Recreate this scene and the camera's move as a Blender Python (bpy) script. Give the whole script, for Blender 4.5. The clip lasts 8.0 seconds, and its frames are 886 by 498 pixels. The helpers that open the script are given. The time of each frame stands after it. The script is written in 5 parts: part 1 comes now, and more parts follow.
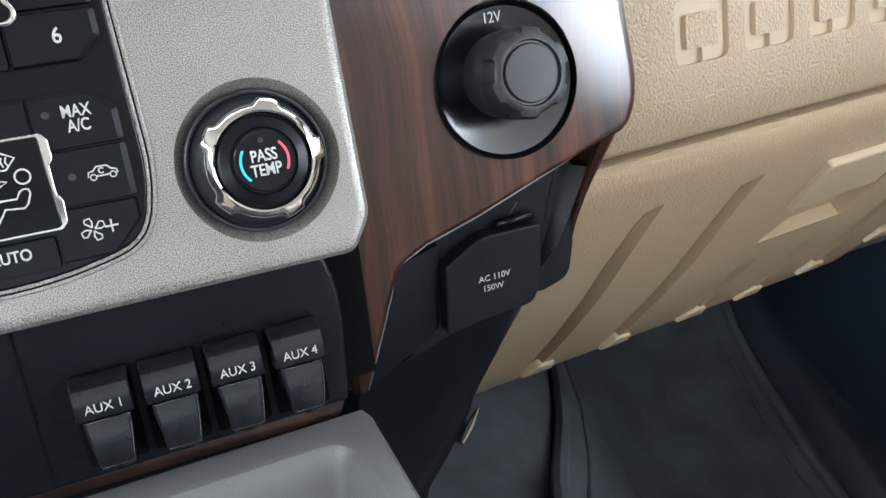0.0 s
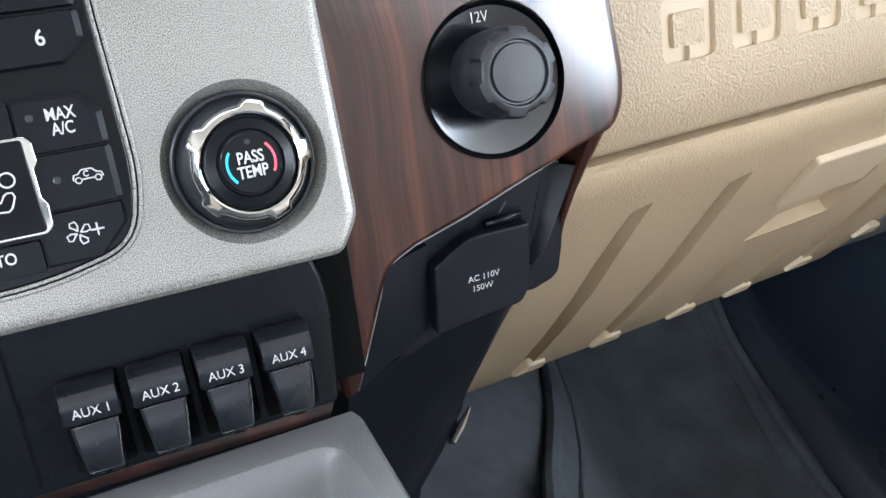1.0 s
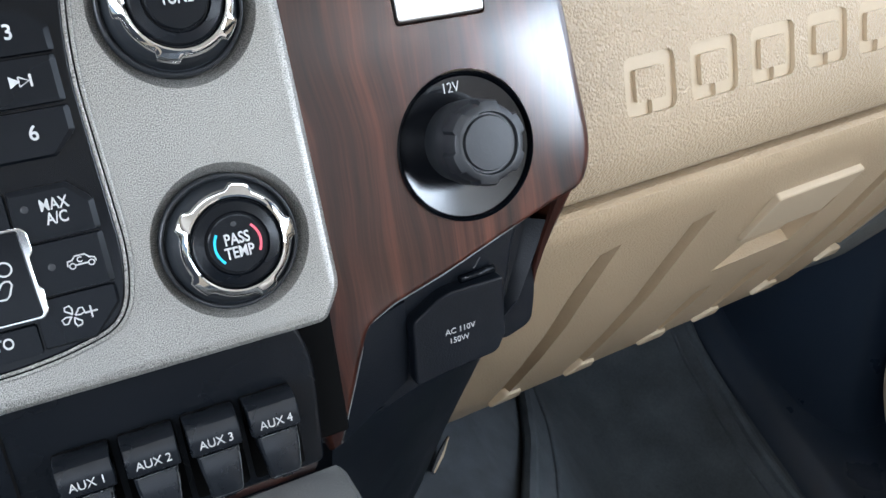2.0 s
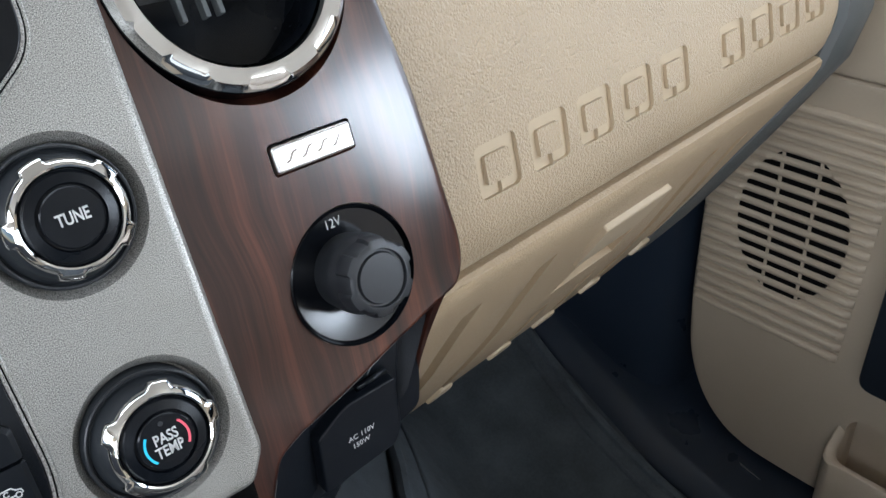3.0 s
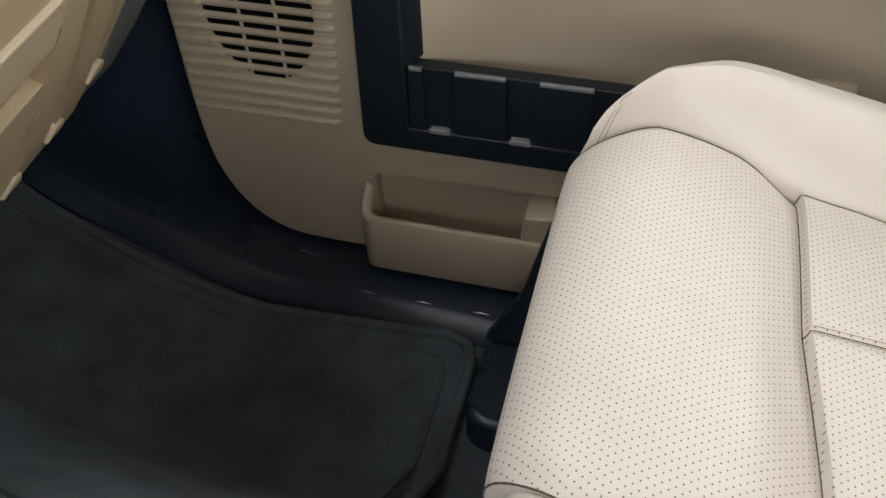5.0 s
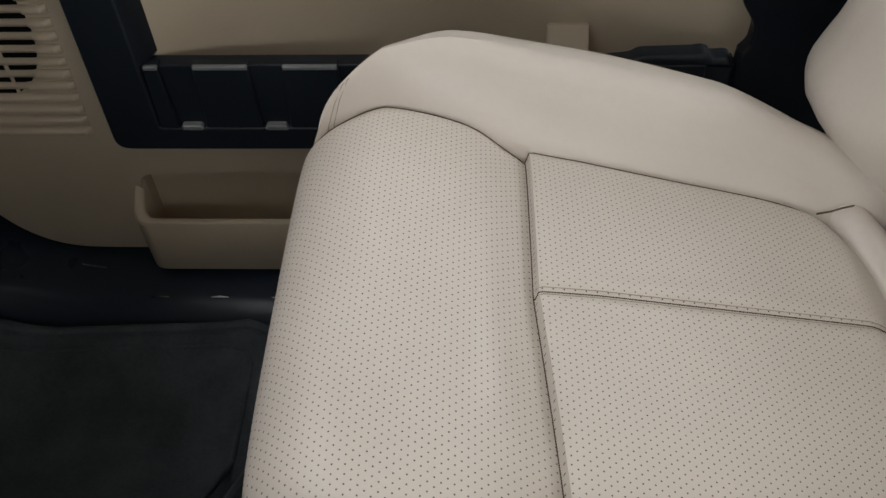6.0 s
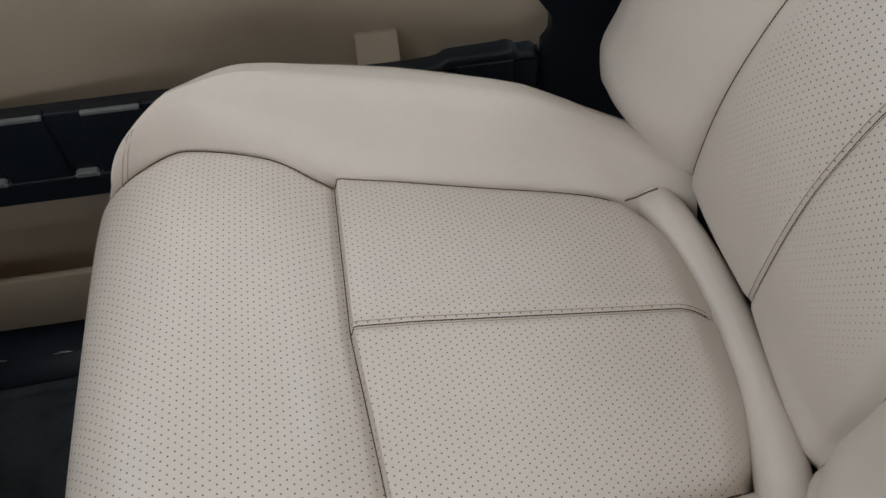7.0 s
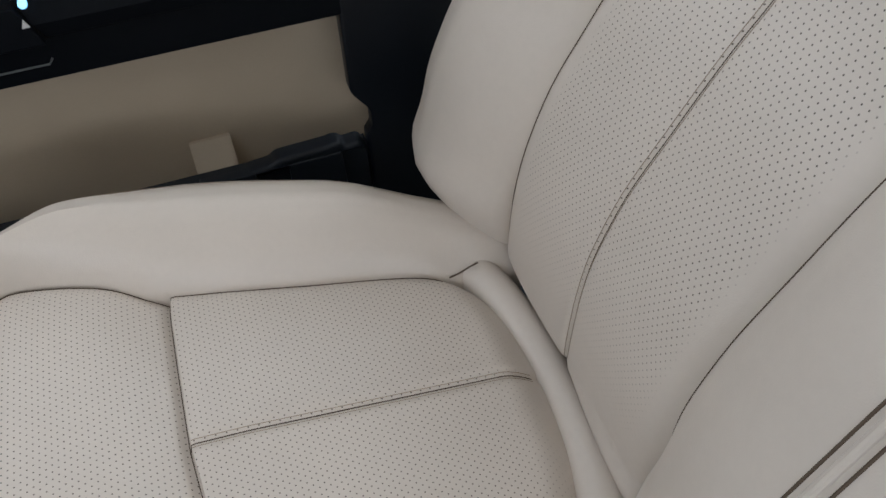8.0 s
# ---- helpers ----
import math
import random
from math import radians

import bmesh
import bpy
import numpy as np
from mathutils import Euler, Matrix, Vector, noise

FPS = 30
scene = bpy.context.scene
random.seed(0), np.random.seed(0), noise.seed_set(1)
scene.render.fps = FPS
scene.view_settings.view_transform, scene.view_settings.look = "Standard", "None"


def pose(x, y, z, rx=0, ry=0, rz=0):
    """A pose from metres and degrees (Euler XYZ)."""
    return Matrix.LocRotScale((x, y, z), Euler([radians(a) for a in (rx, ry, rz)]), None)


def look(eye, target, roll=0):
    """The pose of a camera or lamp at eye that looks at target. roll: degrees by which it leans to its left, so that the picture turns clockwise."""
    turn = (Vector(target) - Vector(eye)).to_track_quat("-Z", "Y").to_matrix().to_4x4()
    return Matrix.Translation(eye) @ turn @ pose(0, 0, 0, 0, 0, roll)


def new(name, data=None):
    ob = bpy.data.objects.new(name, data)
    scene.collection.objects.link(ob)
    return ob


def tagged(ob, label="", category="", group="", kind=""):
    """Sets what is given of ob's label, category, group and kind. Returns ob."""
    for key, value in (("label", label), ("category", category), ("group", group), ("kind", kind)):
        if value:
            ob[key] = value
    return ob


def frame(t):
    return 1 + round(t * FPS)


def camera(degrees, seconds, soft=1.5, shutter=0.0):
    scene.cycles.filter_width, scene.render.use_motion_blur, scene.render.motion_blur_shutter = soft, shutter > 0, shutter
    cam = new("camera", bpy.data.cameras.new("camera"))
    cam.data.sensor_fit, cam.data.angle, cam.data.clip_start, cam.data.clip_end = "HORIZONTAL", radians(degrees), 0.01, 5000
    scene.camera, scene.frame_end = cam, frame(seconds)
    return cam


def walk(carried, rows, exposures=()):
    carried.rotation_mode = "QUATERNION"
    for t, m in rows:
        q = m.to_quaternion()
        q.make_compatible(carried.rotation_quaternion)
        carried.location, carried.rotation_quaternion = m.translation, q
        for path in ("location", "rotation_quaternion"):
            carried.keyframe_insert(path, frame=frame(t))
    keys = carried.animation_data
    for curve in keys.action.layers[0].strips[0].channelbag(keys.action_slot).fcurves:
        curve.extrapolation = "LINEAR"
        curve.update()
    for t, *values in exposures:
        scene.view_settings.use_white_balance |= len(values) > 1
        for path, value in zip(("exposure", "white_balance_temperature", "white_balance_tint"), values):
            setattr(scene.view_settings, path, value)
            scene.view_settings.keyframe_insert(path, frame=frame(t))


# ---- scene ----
# ---- camera ----
LENS = 55.0
PATH = [
    (0, (-0.1601, -0.3357, 0.0908), (-0.0004, 0.0717, -0.1511), -2.94),
    (0.5, (-0.1598, -0.3357, 0.0913), (0.0020, 0.0706, -0.1509), -3.07),
    (1, (-0.1587, -0.3354, 0.0910), (0.0055, 0.0697, -0.1517), -3.10),
    (1.2, (-0.1562, -0.3389, 0.0927), (0.0065, 0.0684, -0.1474), -3.43),
    (2.3, (-0.1664, -0.3377, 0.1464), (0.0299, 0.0536, -0.0951), -3.35),
    (2.5, (-0.1770, -0.3239, 0.1684), (0.0353, 0.0562, -0.0775), -3.48),
    (3, (-0.1805, -0.3021, 0.1971), (0.0878, 0.0280, -0.0656), -3.38),
    (3.2, (-0.1817, -0.2919, 0.1990), (0.1056, 0.0139, -0.0729), -3.11),
    (3.5, (-0.1902, -0.2896, 0.1786), (0.1250, -0.0200, -0.1007), -3.84),
    (3.8, (-0.1794, -0.2913, 0.1673), (0.1529, -0.0595, -0.1258), -3.54),
    (4, (-0.1678, -0.2986, 0.1559), (0.1674, -0.0915, -0.1519), -3.66),
    (4.5, (-0.1420, -0.3260, 0.1433), (0.1962, -0.1581, -0.1845), -3.49),
    (4.8, (-0.1101, -0.3545, 0.1461), (0.2243, -0.2208, -0.2008), -3.17),
    (5, (-0.0965, -0.3592, 0.1494), (0.2398, -0.2537, -0.2052), -2.72),
    (5.2, (-0.0837, -0.3792, 0.1459), (0.2516, -0.2892, -0.2139), -2.75),
    (6.3, (-0.0345, -0.4686, 0.1852), (0.2829, -0.4722, -0.2011), -2.01),
    (6.5, (-0.0270, -0.4830, 0.1824), (0.2878, -0.4965, -0.2058), -2.07),
    (7, (-0.0110, -0.5186, 0.1957), (0.2988, -0.5612, -0.1945), -1.85),
    (7.5, (-0.0080, -0.5534, 0.2177), (0.2980, -0.6183, -0.1724), -2.21),
    (8, (-0.0292, -0.6030, 0.2591), (0.2879, -0.6965, -0.1161), -3.22),
]
EXPOSURES = [(0.0, -0.34, 6150, 10), (0.5, -0.08, 6050, 10), (1.0, 0.03, 6000, 10), (1.2, 0.03, 5950, 10), (2.5, -0.5, 5850, 10), (3.0, -0.65, 6000, 10), (3.5, -0.54, 6200, 10), (4.1, 0.16, 6400, 10), (4.5, -0.08, 6600, 10), (4.75, -0.45, 6700, 10), (5.0, -0.93, 6750, 10), (5.2, -1.2, 6750, 10), (6.3, -1.62, 6750, 10), (7.0, -1.66, 6500, 10), (8.0, -1.68, 6350, 10)]

cam = camera(LENS, 8.0)
walk(cam, [(t, look(eye, target, roll)) for t, eye, target, roll in PATH], EXPOSURES)

# ---- light ----
world = bpy.data.worlds.new("overcast_sky")
world.use_nodes = True
scene.world = world
sky = world.node_tree.nodes.new("ShaderNodeTexSky")
sky.sky_type, sky.sun_disc = "NISHITA", False
sky.sun_elevation, sky.sun_rotation = radians(50), radians(-60)
world.node_tree.nodes["Background"].inputs[1].default_value = 0.12
world.node_tree.links.new(sky.outputs[0], world.node_tree.nodes["Background"].inputs[0])
sun_data = bpy.data.lights.new("sun", "SUN")
sun_data.energy, sun_data.angle, sun_data.color = 0.8, radians(12), (1.0, 0.96, 0.9)
sun = new("sun", sun_data)
sun.matrix_world = look((-4, -1, 5), (0.3, 0, -0.3))


def window_light(name, eye, target, wide, high, watts, colour=(0.93, 0.96, 1.0)):
    """The sky's light that comes in at one window opening."""
    data = bpy.data.lights.new(name, "AREA")
    data.shape, data.size, data.size_y, data.energy, data.color = "RECTANGLE", wide, high, watts, colour
    ob = new(name, data)
    ob.matrix_world = look(eye, target)
    return ob


window_light("windscreen_light", (0.1, 0.40, 0.52), (0.1, 0.0, -0.20), 1.5, 0.8, 40, (0.90, 0.95, 1.0))
window_light("passenger_window_light", (0.99, -0.42, 0.27), (-0.4, -0.2, -0.2), 0.95, 0.44, 9, (0.86, 0.93, 1.0))
window_light("rear_door_window_light", (0.99, -1.52, 0.19), (-0.5, -1.25, 0.1), 0.90, 0.64, 72, (0.86, 0.93, 1.0))
window_light("open_door_light", (-1.09, -0.40, 0.42), (0.66, -0.12, -0.80), 1.3, 0.24, 23)
window_light("driver_rear_window_light", (-1.12, -1.60, 0.25), (0.6, -0.9, -0.3), 0.8, 0.5, 20)
window_light("rear_window_light", (0.05, -2.12, 0.28), (0.05, 0.0, 0.0), 1.6, 0.48, 4.5)


# ---- materials ----
def material(name, colour, rough=0.5, metal=0.0, var=0.12, vscale=14.0, grain=0.0, gscale=400.0, cells=False, coat=0.0,
             spread=0.05, stretch=(1, 1, 1), holes=None, emit=0.0, spec=0.5, speck=0.0, soft=0.0):
    """A surface with colour and gloss that vary at two scales and a fine relief. holes: axes of the staggered punched holes."""
    m = bpy.data.materials.new(name)
    m.use_nodes = True
    n, l = m.node_tree.nodes, m.node_tree.links
    bsdf = n["Principled BSDF"]
    co = n.new("ShaderNodeTexCoord")
    mp = n.new("ShaderNodeMapping")
    mp.inputs["Scale"].default_value = stretch
    l.new(co.outputs["Object"], mp.inputs[0])
    big = n.new("ShaderNodeTexNoise")
    big.inputs["Scale"].default_value, big.inputs["Detail"].default_value = vscale, 5
    fine = n.new("ShaderNodeTexNoise")
    fine.inputs["Scale"].default_value, fine.inputs["Detail"].default_value = vscale * 17, 3
    l.new(mp.outputs[0], big.inputs[0]), l.new(mp.outputs[0], fine.inputs[0])
    both = n.new("ShaderNodeMath")
    both.operation = "MULTIPLY_ADD"
    both.inputs[1].default_value = 0.35
    l.new(fine.outputs[0], both.inputs[0]), l.new(big.outputs[0], both.inputs[2])
    ramp = n.new("ShaderNodeMapRange")
    ramp.inputs[1].default_value, ramp.inputs[2].default_value = 0.35, 1.0
    ramp.inputs[3].default_value, ramp.inputs[4].default_value = 1 - var, 1 + var
    l.new(both.outputs[0], ramp.inputs[0])
    tint = n.new("ShaderNodeVectorMath")
    tint.operation = "SCALE"
    tint.inputs[0].default_value = colour
    l.new(ramp.outputs[0], tint.inputs["Scale"])
    colour_out = tint.outputs[0]
    if speck:
        flake = n.new("ShaderNodeTexNoise")
        flake.inputs["Scale"].default_value, flake.inputs["Detail"].default_value = 2700, 2
        l.new(co.outputs["Object"], flake.inputs[0])
        level = n.new("ShaderNodeMapRange")
        level.inputs[1].default_value, level.inputs[2].default_value = 0.3, 0.7
        level.inputs[3].default_value, level.inputs[4].default_value = 1 - speck, 1 + speck
        l.new(flake.outputs[0], level.inputs[0])
        dotted = n.new("ShaderNodeVectorMath")
        dotted.operation = "SCALE"
        l.new(colour_out, dotted.inputs[0]), l.new(level.outputs[0], dotted.inputs["Scale"])
        colour_out = dotted.outputs[0]
    gloss = n.new("ShaderNodeMapRange")
    gloss.inputs[1].default_value, gloss.inputs[2].default_value = 0.3, 0.7
    gloss.inputs[3].default_value, gloss.inputs[4].default_value = max(rough - spread, 0.02), min(rough + spread, 1)
    l.new(big.outputs[0], gloss.inputs[0])
    l.new(gloss.outputs[0], bsdf.inputs["Roughness"])
    bsdf.inputs["Metallic"].default_value = metal
    bsdf.inputs["Specular IOR Level"].default_value = spec
    bsdf.inputs["Coat Weight"].default_value = coat
    bsdf.inputs["Coat Roughness"].default_value = 0.06
    height = None
    folds = None
    if soft:
        wave = n.new("ShaderNodeTexNoise")
        wave.inputs["Scale"].default_value, wave.inputs["Detail"].default_value, wave.inputs["Distortion"].default_value = 16, 3, 0.6
        l.new(co.outputs["Object"], wave.inputs[0])
        folds = n.new("ShaderNodeBump")
        folds.inputs["Strength"].default_value, folds.inputs["Distance"].default_value = soft, 0.01
        l.new(wave.outputs[0], folds.inputs["Height"])
        l.new(folds.outputs[0], bsdf.inputs["Normal"])
    if grain:
        if cells:
            tex = n.new("ShaderNodeTexVoronoi")
            tex.feature = "SMOOTH_F1"
            tex.inputs["Smoothness"].default_value = 0.6
            tex.inputs["Scale"].default_value = gscale
        else:
            tex = n.new("ShaderNodeTexNoise")
            tex.inputs["Scale"].default_value, tex.inputs["Detail"].default_value = gscale, 4
        l.new(co.outputs["Object"], tex.inputs[0])
        height = tex.outputs[0]
        bump = n.new("ShaderNodeBump")
        bump.inputs["Strength"].default_value, bump.inputs["Distance"].default_value = grain, 0.001
        bump.invert = cells
        l.new(height, bump.inputs["Height"])
        if folds:
            l.new(folds.outputs[0], bump.inputs["Normal"])
        l.new(bump.outputs[0], bsdf.inputs["Normal"])
    if holes:
        sep = n.new("ShaderNodeSeparateXYZ")
        l.new(co.outputs["Object"], sep.inputs[0])

        def math_node(op, a, b=None):
            node = n.new("ShaderNodeMath")
            node.operation = op
            for k, v in enumerate((a, b)):
                if v is None:
                    continue
                if isinstance(v, (int, float)):
                    node.inputs[k].default_value = v
                else:
                    l.new(v, node.inputs[k])
            return node.outputs[0]

        pa, pb = 0.0062, 0.0043
        v = math_node("DIVIDE", sep.outputs[holes[1]], pb)
        odd = math_node("MULTIPLY", math_node("MODULO", math_node("ADD", math_node("FLOOR", v), 1000.0), 2.0), 0.5)
        u = math_node("ADD", math_node("DIVIDE", sep.outputs[holes[0]], pa), odd)
        du = math_node("MULTIPLY", math_node("SUBTRACT", math_node("FRACT", u), 0.5), pa)
        dv = math_node("MULTIPLY", math_node("SUBTRACT", math_node("FRACT", v), 0.5), pb)
        dist = math_node("SQRT", math_node("ADD", math_node("MULTIPLY", du, du), math_node("MULTIPLY", dv, dv)))
        mask = n.new("ShaderNodeMapRange")
        mask.inputs[1].default_value, mask.inputs[2].default_value = 0.00042, 0.00083
        mask.inputs[3].default_value, mask.inputs[4].default_value = 1.0, 0.0
        l.new(dist, mask.inputs[0])
        # the punched field ends softly before the panel's tucked end
        field = n.new("ShaderNodeMapRange")
        field.inputs[1].default_value, field.inputs[2].default_value = holes[2], holes[3]
        l.new(sep.outputs[holes[1]], field.inputs[0])
        inside = math_node("MULTIPLY", mask.outputs[0], field.outputs[0])
        if len(holes) > 4:
            # a plain strip runs along the side seams
            off = math_node("ABSOLUTE", math_node("SUBTRACT", sep.outputs[0], holes[4]))
            strip = n.new("ShaderNodeMapRange")
            strip.inputs[1].default_value, strip.inputs[2].default_value = holes[5], holes[5] + 0.012
            strip.inputs[3].default_value, strip.inputs[4].default_value = 1.0, 0.0
            l.new(off, strip.inputs[0])
            inside = math_node("MULTIPLY", inside, strip.outputs[0])
        mix = n.new("ShaderNodeMix")
        mix.data_type = "RGBA"
        l.new(inside, mix.inputs["Factor"])
        l.new(colour_out, mix.inputs["A"])
        mix.inputs["B"].default_value = (0.105, 0.085, 0.070, 1)
        colour_out = mix.outputs["Result"]
    l.new(colour_out, bsdf.inputs["Base Color"])
    if emit:
        bsdf.inputs["Emission Color"].default_value = (*colour, 1)
        bsdf.inputs["Emission Strength"].default_value = emit
    return m


def wood_material(name):
    """Walnut under lacquer: long straight figure that wanders a little, with fine dark pores."""
    m = bpy.data.materials.new(name)
    m.use_nodes = True
    n, l = m.node_tree.nodes, m.node_tree.links
    bsdf = n["Principled BSDF"]
    co, mp = n.new("ShaderNodeTexCoord"), n.new("ShaderNodeMapping")
    mp.inputs["Scale"].default_value = (1.0, 0.028, 0.02)
    mp.inputs["Rotation"].default_value = (0, 0, radians(-4))
    drift, push = n.new("ShaderNodeTexNoise"), n.new("ShaderNodeVectorMath")
    drift.inputs["Scale"].default_value, drift.inputs["Detail"].default_value = 14, 1
    push.operation = "MULTIPLY_ADD"
    push.inputs[1].default_value = (0.016, 0.0, 0.0)
    l.new(co.outputs["Object"], drift.inputs[0])
    l.new(drift.outputs["Color"], push.inputs[0]), l.new(co.outputs["Object"], push.inputs[2])
    l.new(push.outputs[0], mp.inputs[0])
    wide, thin = n.new("ShaderNodeTexNoise"), n.new("ShaderNodeTexNoise")
    wide.inputs["Scale"].default_value, wide.inputs["Detail"].default_value, wide.inputs["Roughness"].default_value = 75, 5, 0.62
    thin.inputs["Scale"].default_value, thin.inputs["Detail"].default_value = 800, 3
    l.new(mp.outputs[0], wide.inputs[0]), l.new(mp.outputs[0], thin.inputs[0])
    add = n.new("ShaderNodeMath")
    add.operation = "MULTIPLY_ADD"
    add.inputs[1].default_value = 0.26
    l.new(thin.outputs[0], add.inputs[0]), l.new(wide.outputs[0], add.inputs[2])
    ramp = n.new("ShaderNodeValToRGB")
    e = ramp.color_ramp.elements
    e[0].position, e[0].color = 0.42, (0.0085, 0.0036, 0.0028, 1)
    e[1].position, e[1].color = 0.88, (0.105, 0.034, 0.0185, 1)
    mid = e.new(0.63)
    mid.color = (0.035, 0.0115, 0.0072, 1)
    l.new(add.outputs[0], ramp.inputs[0])
    l.new(ramp.outputs[0], bsdf.inputs["Base Color"])
    bsdf.inputs["Roughness"].default_value = 0.3
    bsdf.inputs["Coat Weight"].default_value = 1.0
    bsdf.inputs["Coat Roughness"].default_value = 0.19
    bsdf.inputs["Specular IOR Level"].default_value = 0.2
    return m


TAN_GRAIN = material("tan_pebbled_vinyl", (0.385, 0.295, 0.190), 0.38, var=0.07, grain=1.0, gscale=620, cells=True)
TAN = material("tan_moulded_plastic", (0.385, 0.288, 0.180), 0.42, var=0.06, grain=0.55, gscale=650, cells=True)
TAN_SMOOTH = material("tan_smooth_plastic", (0.44, 0.345, 0.228), 0.42, var=0.04, grain=0.05, gscale=300)
TAN_DOOR = material("tan_door_plastic", (0.49, 0.405, 0.30), 0.5, var=0.05, grain=0.2, gscale=900, cells=True)
LEATHER = material("cream_leather", (0.565, 0.505, 0.445), 0.38, var=0.05, vscale=9, soft=0.12, grain=0.12, gscale=900, cells=True)
LEATHER_SEAT = material("perforated_seat_leather", (0.565, 0.505, 0.445), 0.42, var=0.05, vscale=9, soft=0.12, grain=0.12, gscale=900, cells=True, holes=(0, 1, -0.79, -0.745))
LEATHER_BACK = material("perforated_back_leather", (0.565, 0.505, 0.445), 0.42, var=0.05, vscale=9, soft=0.12, grain=0.12, gscale=900, cells=True, holes=(0, 2, -0.36, -0.22, 0.357, 0.112))
THREAD = material("beige_thread", (0.30, 0.24, 0.18), 0.8, grain=0.3, gscale=1500)
# shade in the leather's seam creases, put into a dark tube colour
SEAM = material("dark_seam_crease_shade", (0.09, 0.065, 0.045), 0.9)
SILVER = material("silver_speckled_paint", (0.275, 0.266, 0.245), 0.38, 0.5, var=0.06, vscale=40, grain=0.07, gscale=2600, speck=1.0)
WOOD = wood_material("dark_glossy_walnut")
BLACK = material("satin_black_plastic", (0.0035, 0.0046, 0.0065), 0.27, var=0.15, grain=0.03, gscale=1200, spec=0.2)
BLACK_GLOSS = material("gloss_black_plastic", (0.0025, 0.0032, 0.0045), 0.14, var=0.15, spec=0.22)
BLACK_GRAIN = material("grained_black_plastic", (0.0050, 0.0066, 0.0095), 0.38, var=0.12, grain=0.1, gscale=1100, cells=True, spec=0.22)
RUBBER = material("dark_grey_rubber", (0.013, 0.0145, 0.017), 0.42, var=0.1, grain=0.03, gscale=900)
CHROME = material("polished_chrome", (0.70, 0.69, 0.67), 0.07, 1.0, var=0.03, spread=0.03)
NICKEL = material("brushed_nickel", (0.60, 0.59, 0.57), 0.34, 1.0, var=0.05)
SWITCH = material("worn_satin_black_plastic", (0.0065, 0.0080, 0.0105), 0.28, var=0.2, vscale=60, spec=0.48, grain=0.02, gscale=900)
SKIRT = material("matte_blue_black_plastic", (0.013, 0.0155, 0.0185), 0.5, var=0.1, spec=0.3)
PALE_GREY = material("pale_grey_plastic", (0.17, 0.18, 0.18), 0.42, var=0.2, vscale=80)
DARK = material("black_opening", (0.003, 0.003, 0.003), 0.9, spec=0.08)
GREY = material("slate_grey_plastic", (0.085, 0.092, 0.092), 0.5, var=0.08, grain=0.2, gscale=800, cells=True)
TRAY = material("grey_console_plastic", (0.135, 0.138, 0.135), 0.42, var=0.08, grain=0.2, gscale=900, cells=True)
CARPET = material("charcoal_carpet", (0.056, 0.066, 0.077), 0.95, var=0.35, vscale=40, grain=0.9, gscale=900)
MAT_PILE = material("charcoal_mat_pile", (0.070, 0.084, 0.097), 0.95, var=0.5, vscale=14, grain=1.0, gscale=1100)
SILL = material("blue_black_sill_plastic", (0.016, 0.024, 0.038), 0.29, var=0.05, spread=0.02, grain=0.0, spec=0.45)
WHITE = material("white_print", (0.47, 0.47, 0.46), 0.5, var=0.03)
BLUE = material("cyan_print", (0.03, 0.50, 0.75), 0.5, var=0.03)
RED = material("coral_print", (0.75, 0.10, 0.14), 0.5, var=0.03)
BLACK_DOOR = material("grained_charcoal_door_plastic", (0.010, 0.0135, 0.019), 0.42, var=0.12, grain=0.15, gscale=900, cells=True, spec=0.35)
ARMREST = material("matte_black_armrest_vinyl", (0.0024, 0.0033, 0.0050), 0.55, var=0.1, grain=0.15, gscale=900, cells=True, spec=0.08)
DISH = material("polished_black_dish", (0.003, 0.0037, 0.0052), 0.16, var=0.1, spec=0.5)
HOSE = material("glossy_grey_conduit", (0.10, 0.11, 0.12), 0.24, var=0.1, spec=0.8)
HEADLINER = material("beige_headliner_cloth", (0.62, 0.57, 0.50), 0.95, var=0.06, grain=0.3, gscale=900)
ASPHALT = material("grey_asphalt", (0.10, 0.10, 0.10), 0.9, var=0.3, vscale=2, grain=0.5, gscale=60)


# ---- building ----
def thing(name, label, category, group="", m=None, kind=""):
    ob = new(name)
    ob.empty_display_size = 0.02
    if m is not None:
        ob.matrix_world = m
    return tagged(ob, label, category, group, kind)


def part(name, bm, mat, parent=None, label="", m=None, smooth=True, mats=()):
    me = bpy.data.meshes.new(name)
    bmesh.ops.recalc_face_normals(bm, faces=bm.faces)
    for f in bm.faces:
        f.smooth = smooth and len(f.verts) < 7
    if smooth:
        for e in bm.edges:
            if len(e.link_faces) == 2 and e.calc_face_angle(0) > 0.6:
                e.smooth = False
    bm.to_mesh(me)
    bm.free()
    for one in (mat, *mats):
        me.materials.append(one)
    ob = new(name, me)
    if parent is not None:
        ob.parent = parent
    if m is not None:
        ob.matrix_basis = m
    if label:
        ob["label"] = label
    return ob


def single(name, bm, mat, label, category, kind="", group="", m=None, smooth=True, mats=()):
    return tagged(part(name, bm, mat, None, label, m, smooth, mats), label, category, group, kind)


